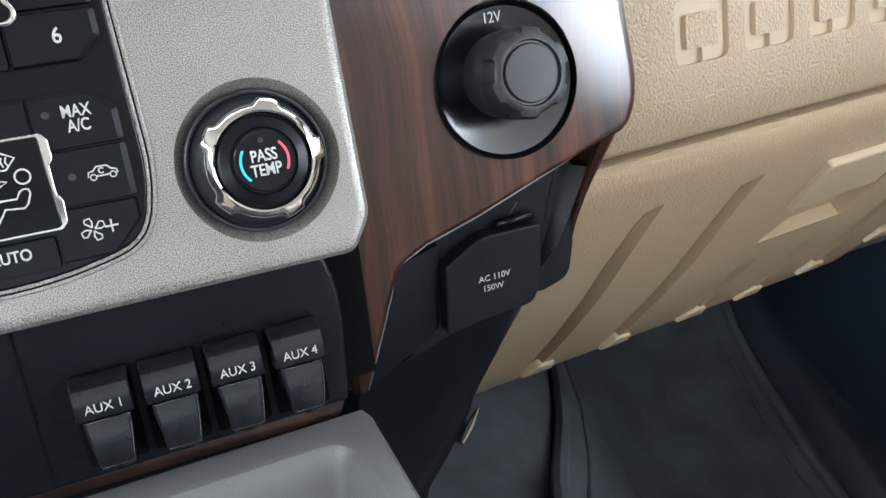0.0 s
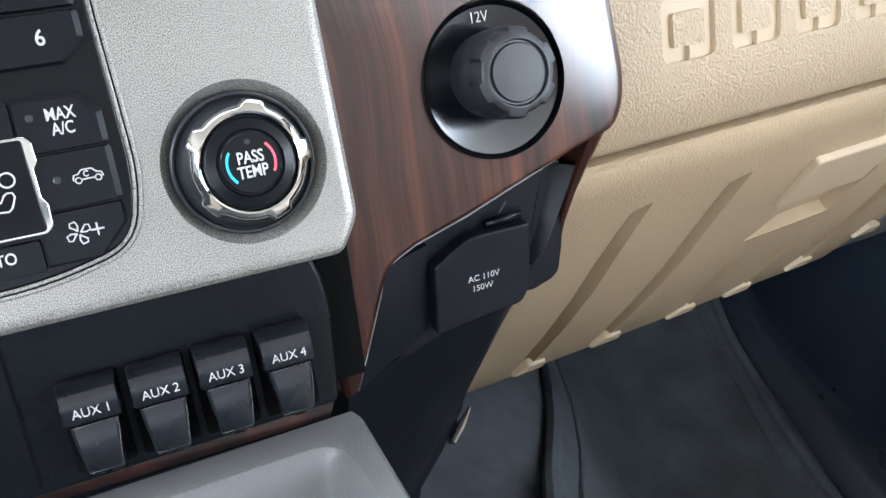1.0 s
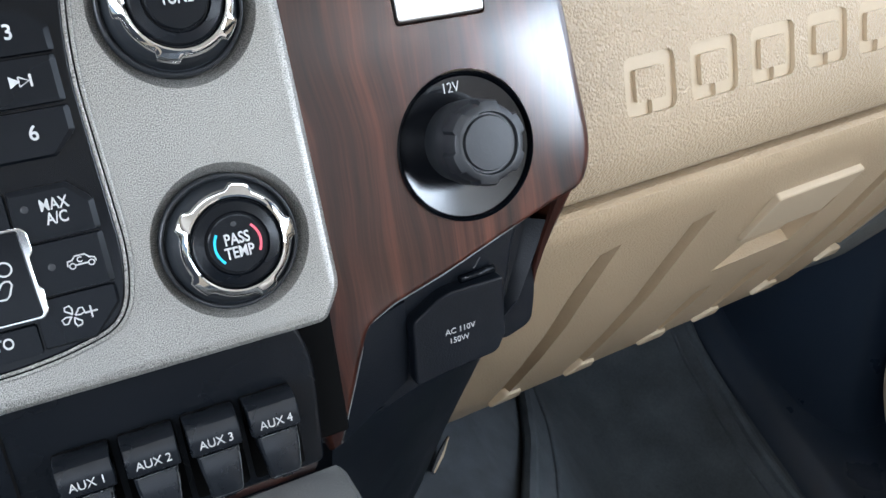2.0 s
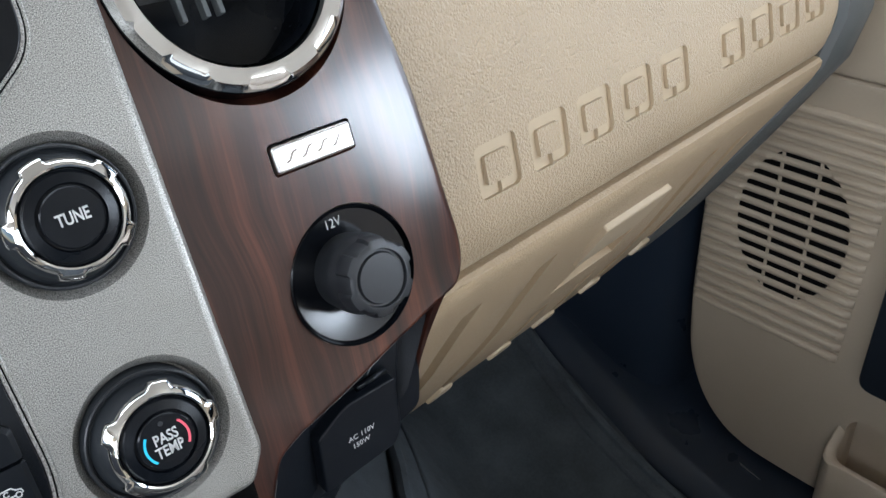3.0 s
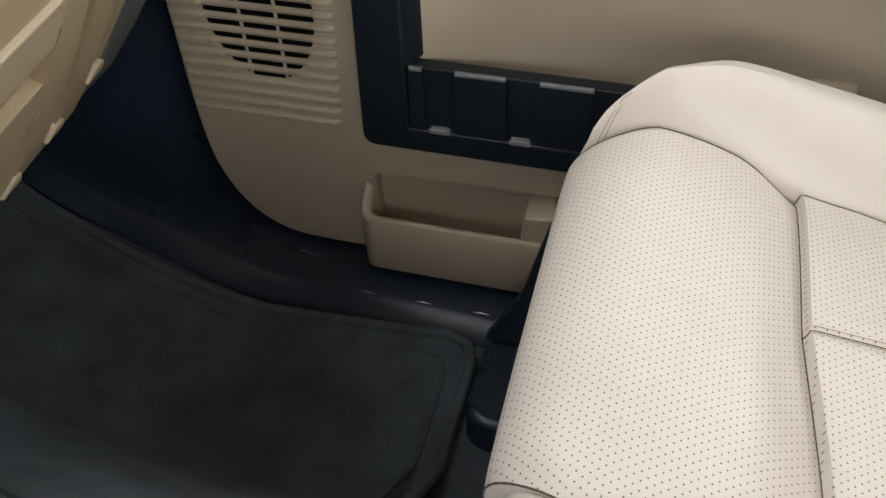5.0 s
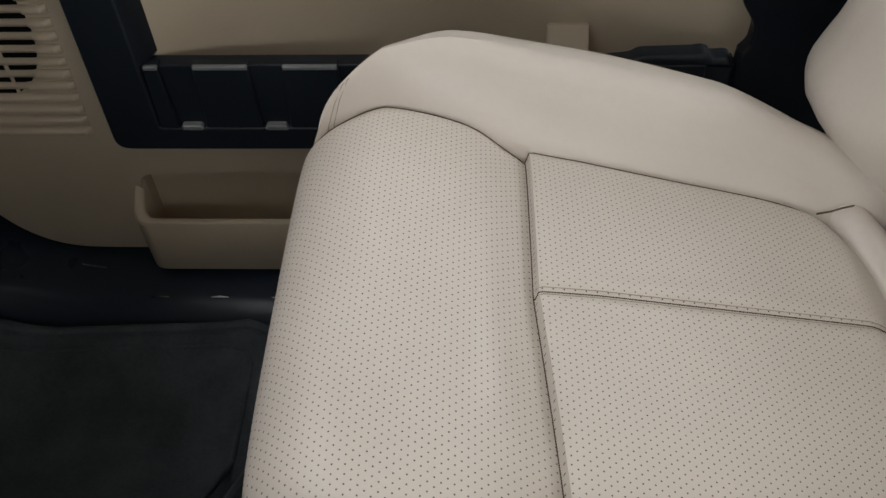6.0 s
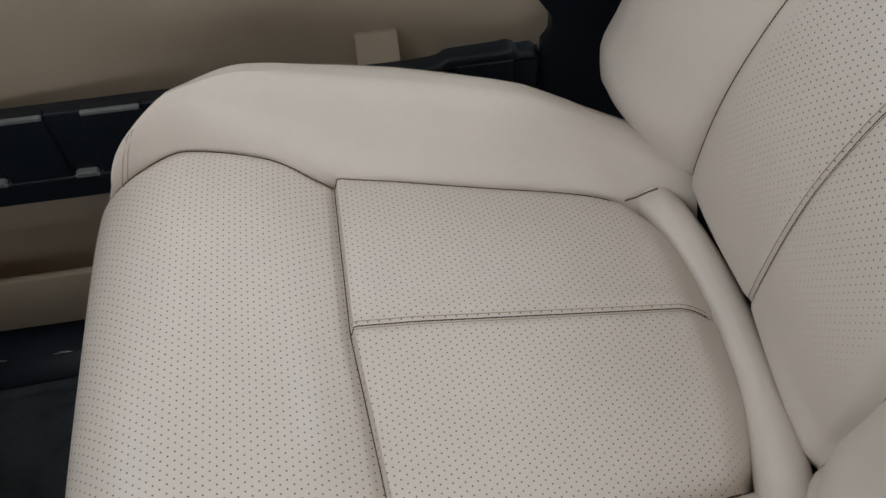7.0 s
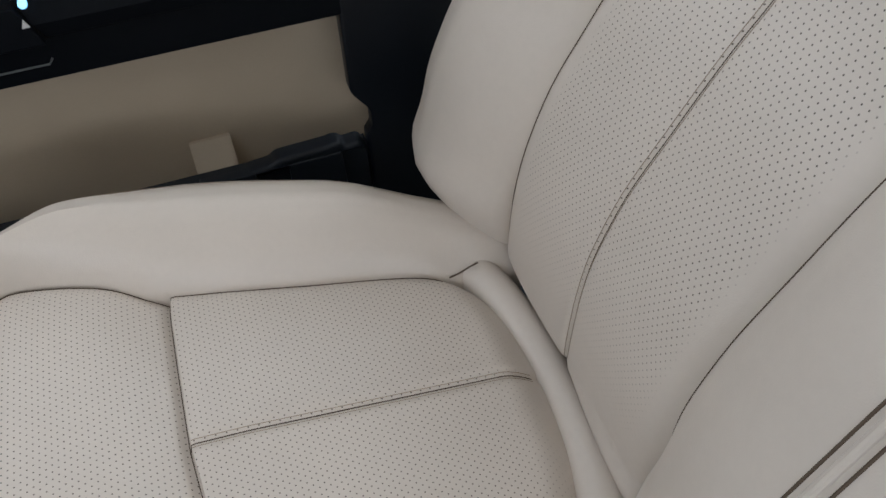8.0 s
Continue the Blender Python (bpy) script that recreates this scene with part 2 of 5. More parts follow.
def rounded(points, radius, steps=5):
    """A closed outline with its corners rounded; radius: one for all or one a corner."""
    out, count = [], len(points)
    for i in range(count):
        r = radius[i] if isinstance(radius, (list, tuple)) else radius
        p, a, b = (Vector(points[k % count]) for k in (i, i - 1, i + 1))
        da, db = a - p, b - p
        cut = min(r, da.length * 0.49, db.length * 0.49)
        if cut < 1e-5:
            out.append((p.x, p.y))
            continue
        a, b = p + da.normalized() * cut, p + db.normalized() * cut
        for k in range(steps + 1):
            t = k / steps
            q = a * (1 - t) ** 2 + p * 2 * t * (1 - t) + b * t * t
            out.append((q.x, q.y))
    return out


def rect(x0, y0, x1, y1, r=0.0, steps=4):
    pts = [(x0, y0), (x1, y0), (x1, y1), (x0, y1)]
    return rounded(pts, r, steps) if r else pts


def circle(r, n=48, cx=0.0, cy=0.0, ry=None):
    return [(cx + r * math.cos(2 * math.pi * k / n), cy + (ry or r) * math.sin(2 * math.pi * k / n)) for k in range(n)]


def area2(pts):
    return sum(a[0] * b[1] - b[0] * a[1] for a, b in zip(pts, pts[1:] + pts[:1]))


def inset(pts, d):
    """The outline moved inwards by d."""
    sign = 1 if area2(pts) > 0 else -1
    out, count = [], len(pts)
    for i in range(count):
        p, a, b = Vector(pts[i]), Vector(pts[i - 1]), Vector(pts[(i + 1) % count])
        e1, e2 = (p - a), (b - p)
        if e1.length < 1e-7 or e2.length < 1e-7:
            out.append(tuple(p))
            continue
        n1, n2 = Vector((-e1.y, e1.x)).normalized() * sign, Vector((-e2.y, e2.x)).normalized() * sign
        n = n1 + n2
        n = n / max(n.length_squared, 0.4) * 2 if n.length > 1e-4 else n1
        out.append((p.x + n.x * d, p.y + n.y * d))
    # where a rounded corner is tighter than d its points run backwards: draw them together
    flip = [(out[(i + 1) % count][0] - out[i][0]) * (pts[(i + 1) % count][0] - pts[i][0]) + (out[(i + 1) % count][1] - out[i][1]) * (pts[(i + 1) % count][1] - pts[i][1]) < 0 for i in range(count)]
    i = 0
    while i < count:
        if flip[i] and not flip[i - 1]:
            run = [i]
            while flip[(run[-1]) % count] and len(run) < count:
                run.append(run[-1] + 1)
            cx = sum(out[k % count][0] for k in run) / len(run)
            cy = sum(out[k % count][1] for k in run) / len(run)
            for k in run:
                out[k % count] = (cx, cy)
            i = run[-1]
        i += 1
    return out


def rings(bm, loops, close_top=True, close_bottom=True, loop=True):
    """Skins closed rings of equal length one after another."""
    made = [[bm.verts.new(p) for p in ring] for ring in loops]
    n = len(made[0])
    for a, b in zip(made, made[1:]):
        for k in range(n if loop else n - 1):
            bm.faces.new((a[k], a[(k + 1) % n], b[(k + 1) % n], b[k]))
    if close_bottom:
        bm.faces.new(made[0][::-1])
    if close_top:
        bm.faces.new(made[-1])
    return bm


def slab(outline, z0, z1, bevel=0.0, bm=None, steps=3):
    """A plate of the outline from z0 up to z1, its upper edge rounded."""
    bm = bm or bmesh.new()
    loops = [[(x, y, z0) for x, y in outline]]
    if bevel:
        for k in range(steps + 1):
            a = k / steps * math.pi / 2
            ring = inset(outline, bevel * (1 - math.cos(a)))
            loops.append([(x, y, z1 - bevel + bevel * math.sin(a)) for x, y in ring])
        loops.append([(x, y, z1) for x, y in inset(outline, bevel * 1.25)])
    else:
        loops.append([(x, y, z1) for x, y in outline])
    return rings(bm, loops)


def frame_slab(outer, inner, z0, z1, bevel=0.0, bm=None):
    """A ring-shaped plate between two outlines of equal count."""
    bm = bm or bmesh.new()
    o1, i1 = inset(outer, bevel), inset(inner, -bevel)
    lo = [[(x, y, z0) for x, y in outer], [(x, y, z1 - bevel) for x, y in outer], [(x, y, z1) for x, y in o1],
          [(x, y, z1) for x, y in i1], [(x, y, z1 - bevel) for x, y in inner], [(x, y, z0) for x, y in inner]]
    lo.append(lo[0])
    return rings(bm, lo, False, False)


def lathe(profile, n=48, bm=None, top=True, bottom=True):
    """Turns rows of radius and height round the z axis."""
    bm = bm or bmesh.new()
    return rings(bm, [[(r * math.cos(2 * math.pi * k / n), r * math.sin(2 * math.pi * k / n), z) for k in range(n)] for r, z in profile], top, bottom)


def box(x0, y0, z0, x1, y1, z1, bevel=0.0, bm=None):
    return slab(rect(x0, y0, x1, y1, bevel, 3) if bevel else rect(x0, y0, x1, y1), z0, z1, bevel, bm)


def tube(points, radius, n=8, bm=None, closed_ends=True):
    bm = bm or bmesh.new()
    pts = [Vector(p) for p in points]
    loops, side = [], None
    for i, p in enumerate(pts):
        d = (pts[min(i + 1, len(pts) - 1)] - pts[max(i - 1, 0)]).normalized()
        if side is None:
            side = d.orthogonal().normalized()
        side = (side - d * side.dot(d)).normalized()
        up = d.cross(side)
        r = radius[i] if isinstance(radius, (list, tuple)) else radius
        loops.append([tuple(p + (side * math.cos(2 * math.pi * k / n) + up * math.sin(2 * math.pi * k / n)) * r) for k in range(n)])
    return rings(bm, loops, closed_ends, closed_ends)


def sheet(rows, bm=None, thick=None):
    """An open surface from rows of points; thick: a vector by which its back lies behind it."""
    bm = bm or bmesh.new()
    front = [[bm.verts.new(p) for p in row] for row in rows]
    for a, b in zip(front, front[1:]):
        for k in range(len(a) - 1):
            bm.faces.new((a[k], a[k + 1], b[k + 1], b[k]))
    if thick is not None:
        t = Vector(thick)
        back = [[bm.verts.new(Vector(p) + t) for p in row] for row in rows]
        for a, b in zip(back, back[1:]):
            for k in range(len(a) - 1):
                bm.faces.new((a[k + 1], a[k], b[k], b[k + 1]))
        rim = lambda g: [*g[0], *(r[-1] for r in g[1:]), *reversed(g[-1][:-1]), *(r[0] for r in reversed(g[1:-1]))]  # noqa: E731
        f, b = rim(front), rim(back)
        for k in range(len(f)):
            bm.faces.new((f[k], b[k], b[(k + 1) % len(f)], f[(k + 1) % len(f)]))
    return bm


def lettering(text, size, depth=0.0002, wide=1.0, thin=0.0):
    """Printed writing as a thin raised mesh, centred on its origin."""
    curve = bpy.data.curves.new("writing", "FONT")
    curve.body, curve.size, curve.extrude = text, size, depth
    curve.align_x, curve.align_y = "CENTER", "CENTER"
    curve.space_line = 0.85
    curve.offset = -thin * size
    ob = bpy.data.objects.new("writing", curve)
    scene.collection.objects.link(ob)
    me = bpy.data.meshes.new_from_object(ob.evaluated_get(bpy.context.evaluated_depsgraph_get()))
    bm = bmesh.new()
    bm.from_mesh(me)
    bmesh.ops.scale(bm, vec=(wide, 1, 1), verts=bm.verts)
    bpy.data.objects.remove(ob)
    bpy.data.meshes.remove(me)
    return bm


def stroke(points, width, z0, z1, bm=None):
    """A line of even width drawn as a thin raised band."""
    bm = bm or bmesh.new()
    pts = [Vector(p) for p in points]
    left, right = [], []
    for i, p in enumerate(pts):
        d = (pts[min(i + 1, len(pts) - 1)] - pts[max(i - 1, 0)]).normalized()
        nrm = Vector((-d.y, d.x)) * width / 2
        left.append(p + nrm), right.append(p - nrm)
    for k in range(len(pts) - 1):
        quad = [left[k], left[k + 1], right[k + 1], right[k]]
        slab([tuple(q) for q in quad], z0, z1, 0, bm)
    return bm


def arc(r, a0, a1, n=14, cx=0.0, cy=0.0):
    return [(cx + r * math.cos(radians(a0 + (a1 - a0) * k / n)), cy + r * math.sin(radians(a0 + (a1 - a0) * k / n))) for k in range(n + 1)]


def cut(ob, cutters):
    """Cuts closed meshes out of ob for good."""
    for c in cutters:
        mod = ob.modifiers.new("cut", "BOOLEAN")
        mod.operation, mod.object, mod.solver = "DIFFERENCE", c, "EXACT"
    bpy.context.view_layer.update()
    me = bpy.data.meshes.new_from_object(ob.evaluated_get(bpy.context.evaluated_depsgraph_get()))
    ob.modifiers.clear()
    old, name = ob.data, ob.data.name
    ob.data = me
    bpy.data.meshes.remove(old)
    me.name = name
    bm = bmesh.new()
    bm.from_mesh(me)
    for f in bm.faces:
        f.smooth = True
    for e in bm.edges:
        e.smooth = not (len(e.link_faces) == 2 and e.calc_face_angle(0) > 0.4)
    bm.to_mesh(me)
    bm.free()
    for c in cutters:
        d = c.data
        bpy.data.objects.remove(c)
        bpy.data.meshes.remove(d)


def lerp(x, xs, ys):
    return float(np.interp(x, xs, ys))


# ---- cab: floor, walls, roof, ground ----
FLOOR = -0.84


def floor_z(x, y):
    """The carpet: flat, rising to the toe board ahead and over the tunnel beside it."""
    z = lerp(y, [0.16, 0.22, 0.28, 0.384, 0.513, 0.66, 0.85], [FLOOR, FLOOR + 0.014, FLOOR + 0.04, FLOOR + 0.09, FLOOR + 0.15, FLOOR + 0.26, FLOOR + 0.44])
    hump = lerp(x, [-0.6, -0.40, 0.0, 0.12, 0.20, 0.266, 0.33, 0.40, 0.45], [0, 0.40, 0.42, 0.39, 0.30, 0.195, 0.09, 0.02, 0.0])
    hump *= lerp(y, [-0.36, -0.22], [0.3, 1.0])
    return z - 0.012 + hump


xs = [-1.0 + 0.025 * k for k in range(71)]
ys = [-2.1 + 0.05 * k for k in range(57)]
single("floor", sheet([[(x, y, floor_z(x, y)) for x in xs] for y in ys]), CARPET,
       "charcoal carpet over the cab floor and tunnel", "floor", "structure")
bm = bmesh.new()
box(-300, -300, -1.75, 300, 300, -1.65, 0, bm)
single("ground", bm, ASPHALT, "grey asphalt ground under the parked truck", "ground", "structure", smooth=False)
bm = box(-1.05, -2.15, 0.60, 1.0, 0.1, 0.65)
single("ceiling", bm, HEADLINER, "beige cloth headliner of the cab", "ceiling", "structure", smooth=False)
bm = box(-1.05, 0.78, -0.95, 1.0, 0.85, 0.25)
single("wall_front", bm, BLACK_GRAIN, "black firewall behind the dashboard", "wall", "structure", smooth=False)
# unseen rear wall, given a dark colour so the black plastics reflect less
bm = bmesh.new()
box(-1.05, -2.2, -0.95, 1.0, -2.15, 0.1, 0, bm)
box(-1.05, -2.2, 0.5, 1.0, -2.15, 0.65, 0, bm)
single("wall_rear", bm, CARPET, "unseen rear cab wall with a window opening, darkened to cut reflections", "wall", "structure", smooth=False)
bm = bmesh.new()
box(-1.1, -2.2, -0.95, -1.05, 0.85, -0.68, 0, bm)
box(-1.1, -1.22, -0.68, -1.05, -1.15, 0.65, 0, bm)
box(-1.1, -2.2, -0.68, -1.05, -1.22, 0.0, 0, bm)
box(-1.1, -2.2, 0.5, -1.05, -1.22, 0.65, 0, bm)
box(-1.1, -2.2, 0.0, -1.05, -2.0, 0.5, 0, bm)
box(-1.1, 0.30, -0.68, -1.05, 0.85, 0.2, 0, bm)
box(-1.1, -1.15, 0.55, -1.05, 0.85, 0.65, 0, bm)
single("wall_driver", bm, TAN_DOOR, "tan driver side wall with its door open", "wall", "structure", smooth=False)
bm = bmesh.new()
box(0.93, -2.2, -0.95, 1.0, 0.85, -0.16, 0, bm)
box(0.93, -0.96, -0.16, 1.0, 0.85, 0.03, 0, bm)
box(0.93, -1.06, -0.16, 1.0, -0.96, 0.65, 0, bm)
box(0.93, -2.2, -0.16, 1.0, -1.98, 0.65, 0, bm)
box(0.93, -1.0, 0.5, 1.0, 0.85, 0.65, 0, bm)
single("wall_passenger", bm, BLACK_GRAIN, "dark body side around the passenger window", "wall", "structure", smooth=False)

# ---- dashboard ----


def face_y(x):
    """How far ahead the passenger side of the dashboard lies at x."""
    return 0.033 + 0.08 * (x - 0.1)


UPPER = [(-0.104, 0.022), (-0.103, 0.0125), (-0.098, 0.0065), (-0.088, 0.0015), (-0.075, -0.0012), (-0.06, -0.0018), (-0.045, 0.0006), (-0.02, 0.006), (0.02, 0.017),
         (0.07, 0.034), (0.13, 0.062), (0.16, 0.085)]
LOWER = [(-0.106, 0.016), (-0.1065, 0.0095), (-0.109, 0.0055), (-0.115, 0.0055), (-0.128, 0.0110), (-0.155, 0.027), (-0.20, 0.054), (-0.25, 0.083),
         (-0.30, 0.116), (-0.345, 0.148), (-0.385, 0.178), (-0.392, 0.188), (-0.3925, 0.2)]


def end_x(z):
    """Where the glovebox side of the dashboard ends."""
    return lerp(z, [-0.40, -0.34, -0.24, -0.12, -0.05, 0.1], [0.515, 0.53, 0.56, 0.63, 0.65, 0.67])


dash = thing("dashboard", "tan pebbled dashboard with a name pressed into it above the glovebox", "dashboard", m=pose(0.35, 0.1, -0.1))
D0 = pose(-0.35, -0.1, 0.1)
us = [k / 40 for k in range(41)]
rows = []
for z, off in UPPER:
    x1 = end_x(z) + 0.012
    row = []
    for u in us:
        x = 0.03 + (x1 - 0.03) * u
        edge = max(0.0, (u - 0.955) / 0.045)
        row.append((x, face_y(x) + off + 0.03 * edge * edge, z))
    rows.append(row)
fascia = part("upper_fascia", sheet(rows, thick=(0, 0.05, 0.0)), TAN_GRAIN, dash, "", D0, mats=(TAN_SMOOTH,))
bm = sheet([[(-1.0, 0.06, 0.15), (0.68, 0.16, 0.155), (0.92, 0.30, 0.155)], [(-1.0, 0.12, 0.195), (0.69, 0.19, 0.195), (0.92, 0.32, 0.195)], [(-1.0, 0.80, 0.22), (0.70, 0.80, 0.22), (0.92, 0.80, 0.22)]], thick=(0, 0.02, -0.03))
part("top_pad", bm, GREY, dash, "slate grey dashboard top", D0)

# the sunk model name is kept as plain slanted marks of its size
MARK = [(0.353, 0), (0, 0), (0, 1), (1, 1), (1, 0), (0.647, 0)]

cutters = []
for count, x0, pitch, wide in ((5, 0.1298, 0.0500, 0.0300), (4, 0.4163, 0.0495, 0.0300)):
    for k in range(count):
        xa = x0 + k * pitch
        zc = -0.0355
        for line in (MARK,):
            cm = bmesh.new()
            pts = [Vector((a * wide - wide / 2, b * 0.0265 - 0.01325)) for a, b in line]
            # each stroke is one closed band with square ends
            left, right = [], []
            for i, p in enumerate(pts):
                da = (p - pts[i - 1]).normalized() if i else (pts[1] - p).normalized()
                db = (pts[i + 1] - p).normalized() if i + 1 < len(pts) else da
                na, nb = Vector((-da.y, da.x)), Vector((-db.y, db.x))
                nn = (na + nb).normalized()
                half = 0.0040 / max(nn.dot(na), 0.5)
                q = p + (da * 0.0042 if i + 1 == len(pts) else -db * 0.0042 if i == 0 else Vector((0, 0)))
                left.append(q + nn * half), right.append(q - nn * half)
            outline = [tuple(q) for q in left + right[::-1]]
            # outer bends are rounder than inner ones
            ends = {0, len(pts) - 1, len(pts), 2 * len(pts) - 1}
            turn = area2(outline)
            bends = []
            for i, p in enumerate(outline):
                a, b = outline[i - 1], outline[(i + 1) % len(outline)]
                side = ((p[0] - a[0]) * (b[1] - p[1]) - (p[1] - a[1]) * (b[0] - p[0])) * turn
                bends.append(0.0012 if i in ends else 0.0058 if side > 0 else 0.0018)
            outline = rounded(outline, bends, 4)
            slab(outline, -0.0031 - 0.00006 * len(cutters), 0.012, 0, cm)
            xc = xa + wide / 2
            lean = math.degrees(math.atan2(0.006, 0.03))
            c = part("cutter", cm, TAN_SMOOTH, None, "", pose(xc, face_y(xc) + 0.0025, zc, 90 - lean, 0, 4.6), False)
            cutters.append(c)
bpy.context.view_layer.update()
for one in cutters:
    whole = fascia.data.copy()
    cut(fascia, [one])
    if len(fascia.data.polygons) < 0.9 * len(whole.polygons):
        fascia.data = whole
    else:
        bpy.data.meshes.remove(whole)

rows = []
for z in (0.14, 0.08, 0.03, -0.02, -0.07, -0.12, -0.17, -0.22, -0.27, -0.32, -0.36, -0.395):
    x = end_x(z)
    y = face_y(x) + (lerp(z, [p[0] for p in LOWER[::-1]], [p[1] for p in LOWER[::-1]]) if z < -0.105 else lerp(z, [p[0] for p in UPPER], [p[1] for p in UPPER]))
    k = lerp(z, [-0.395, -0.37, -0.33, -0.25, -0.1], [0.45, 0.95, 1.25, 1.30, 1.15])
    rows.append([(x + dx * k, y + dy, z) for dx, dy in ((0.002, 0.03), (0.004, 0.007), (0.010, 0.0), (0.030, -0.003), (0.055, -0.001), (0.066, 0.008), (0.072, 0.04), (0.074, 0.5))])
part("end_cap", sheet(rows), GREY, dash, "slate grey end cap", D0)
bm = sheet([[(0.02, 0.34, -0.40), (0.58, 0.34, -0.40)], [(0.02, 0.78, -0.36), (0.72, 0.78, -0.36)]], thick=(0, 0, 0.02))
part("underside", bm, BLACK_GRAIN, dash, "black underside", D0)

glove = thing("glovebox", "tan ribbed glovebox door with a pull latch, closed", "glovebox", m=pose(0.3, 0.2, -0.39))
G0 = pose(-0.3, -0.2, 0.39)
rows = []
for z, off in LOWER:
    x1 = end_x(z)
    rows.append([(0.03 + (x1 - 0.03) * u, face_y(0.03 + (x1 - 0.03) * u) + off, z) for u in us])
lid = part("door", sheet(rows, thick=(0, 0.03, 0.0)), TAN, glove, "", G0)


def face_matrix(x, z, up=0.0):
    """A pose on the glovebox face: x along it, y up it, z out of it."""
    zs, offs = [p[0] for p in LOWER[::-1]], [p[1] for p in LOWER[::-1]]
    y = face_y(x) + lerp(z, zs, offs)
    return pose(x, y, z, 90 + 33, 0, 4.6) @ pose(0, 0, up)


cutters = []
SLOTS = [(0.140, -0.152, -0.375), (0.226, -0.152, -0.378), (0.318, -0.288, -0.38), (0.392, -0.288, -0.38), (0.468, -0.152, -0.37), (0.535, -0.16, -0.34)]
for x, z0, z1 in SLOTS:
    length = (z0 - z1) / math.cos(radians(33))
    cm = bmesh.new()
    prof = [(0.0100, 0.014), (0.0085, 0.0006), (0.0056, -0.0064), (-0.0100, -0.0010), (-0.0125, 0.014)]
    rings(cm, [[(x, y0 - max(0.0, 0.004 - x) * (0.45 if y0 == 0 else 0.0), z) for x, z in prof] for y0 in (0, -length)])
    cutters.append(part("cutter", cm, TAN, None, "", face_matrix(x, z0), False))
cm = slab([(-0.048, -0.002), (0.046, 0.002), (0.062, 0.058), (-0.02, 0.052)], -0.012, 0.02)
cutters.append(part("cutter", cm, TAN, None, "", face_matrix(0.345, -0.252), False))
bpy.context.view_layer.update()
cut(lid, cutters)
bm = slab(rounded([(-0.046, -0.024), (0.05, -0.022), (0.052, 0.036), (-0.046, 0.036)], 0.003), -0.010, 0.0045, 0.002)
pull = part("latch", bm, TAN_SMOOTH, glove, "raised pull latch", G0 @ face_matrix(0.344, -0.190))
for x, z0, z1 in SLOTS:
    bm = slab(rounded([(-0.022, -0.004), (0.012, -0.004), (0.010, 0.010), (-0.008, 0.012)], 0.003), -0.004, 0.004, 0.002)
    part("lip", bm, TAN_SMOOTH, glove, "", G0 @ face_matrix(x, z1 + 0.002))

# ---- centre stack ----
TILT = math.degrees(math.atan(0.35))
STACK = pose(0, -0.0290, 0, 90 - TILT)
stack = thing("centre_stack", "silver speckled centre stack bezel around black radio buttons", "dashboard panel", m=STACK)
outer = rounded([(-0.076, 0.20), (-0.0765, -0.0600), (-0.0850, -0.0735), (-0.25, -0.0735), (-0.45, -0.0735), (-0.45, 0.20)], [0, 0.004, 0.004, 0, 0, 0])
bezel = part("bezel", slab(outer, -0.035, 0.0, 0.0045), SILVER, stack)
holes = []
for x, y in ((-0.1155, 0.0580), (-0.1148, -0.0314)):
    holes.append(part("cutter", lathe([(0.0264, -0.009), (0.0266, -0.0045), (0.0296, -0.0006), (0.0306, 0.0003), (0.0310, 0.004)], 64), SILVER, None, "", STACK @ pose(x, y, 0), False))
bpy.context.view_layer.update()
cut(bezel, holes)
panel = rounded([(-0.100, 0.19), (-0.102, 0.115), (-0.146, 0.0815), (-0.1525, 0.045), (-0.1505, -0.030), (-0.1575, -0.054), (-0.19, -0.0615), (-0.44, -0.0615), (-0.44, 0.19)],
                [0, 0.012, 0.02, 0.02, 0.02, 0.016, 0.02, 0, 0])
part("bezel_lip", slab(panel, -0.001, 0.0008, 0.0006), SILVER, stack, "raised silver lip")
part("groove", slab(inset(panel, 0.0016), -0.001, 0.0012), DARK, stack)
part("bezel_rim", slab(inset(panel, 0.0022), -0.001, 0.0016, 0.0004), SILVER, stack)
part("button_panel", slab(inset(panel, 0.0035), -0.001, 0.0026, 0.0008), BLACK_GLOSS, stack, "gloss black button panel")


def key(x0, y0, x1, y1, chop=0.0, low=0.0, top=0.002, right=0.002):
    """A black button with bevelled upper and outer edges; chop: its upper right corner cut off; low: its lower right one."""
    chop, low = max(chop, 0.0008), max(low, 0.0008)
    outer = [(x0, y0), (x1 - low, y0), (x1, y0 + low), (x1, y1 - chop), (x1 - chop, y1), (x0, y1)]
    foot = 0.0003 if low < 0.002 else 0.0009
    inner = [(x0 + 0.0003, y0 + foot), (x1 - low - right * 0.4, y0 + foot), (x1 - right, y0 + low + foot * 0.5), (x1 - right, y1 - chop - top * 0.4), (x1 - chop - right * 0.4, y1 - top), (x0 + 0.0003, y1 - top)]
    rim = rounded(outer, 0.0007, 2)
    loops = [[(x, y, 0.001) for x, y in rim], [(x, y, 0.0040) for x, y in rim], [(x, y, 0.0052) for x, y in rounded(inner, 0.0007, 2)]]
    return part("button", rings(bmesh.new(), loops), BLACK, stack)


def mark(owner, text, size, x, y, z, wide=0.9, mat=None):
    return part("legend", lettering(text, size, 0.00015, wide, -0.014), mat or WHITE, owner, "white printed legend", pose(x, y, z), False)


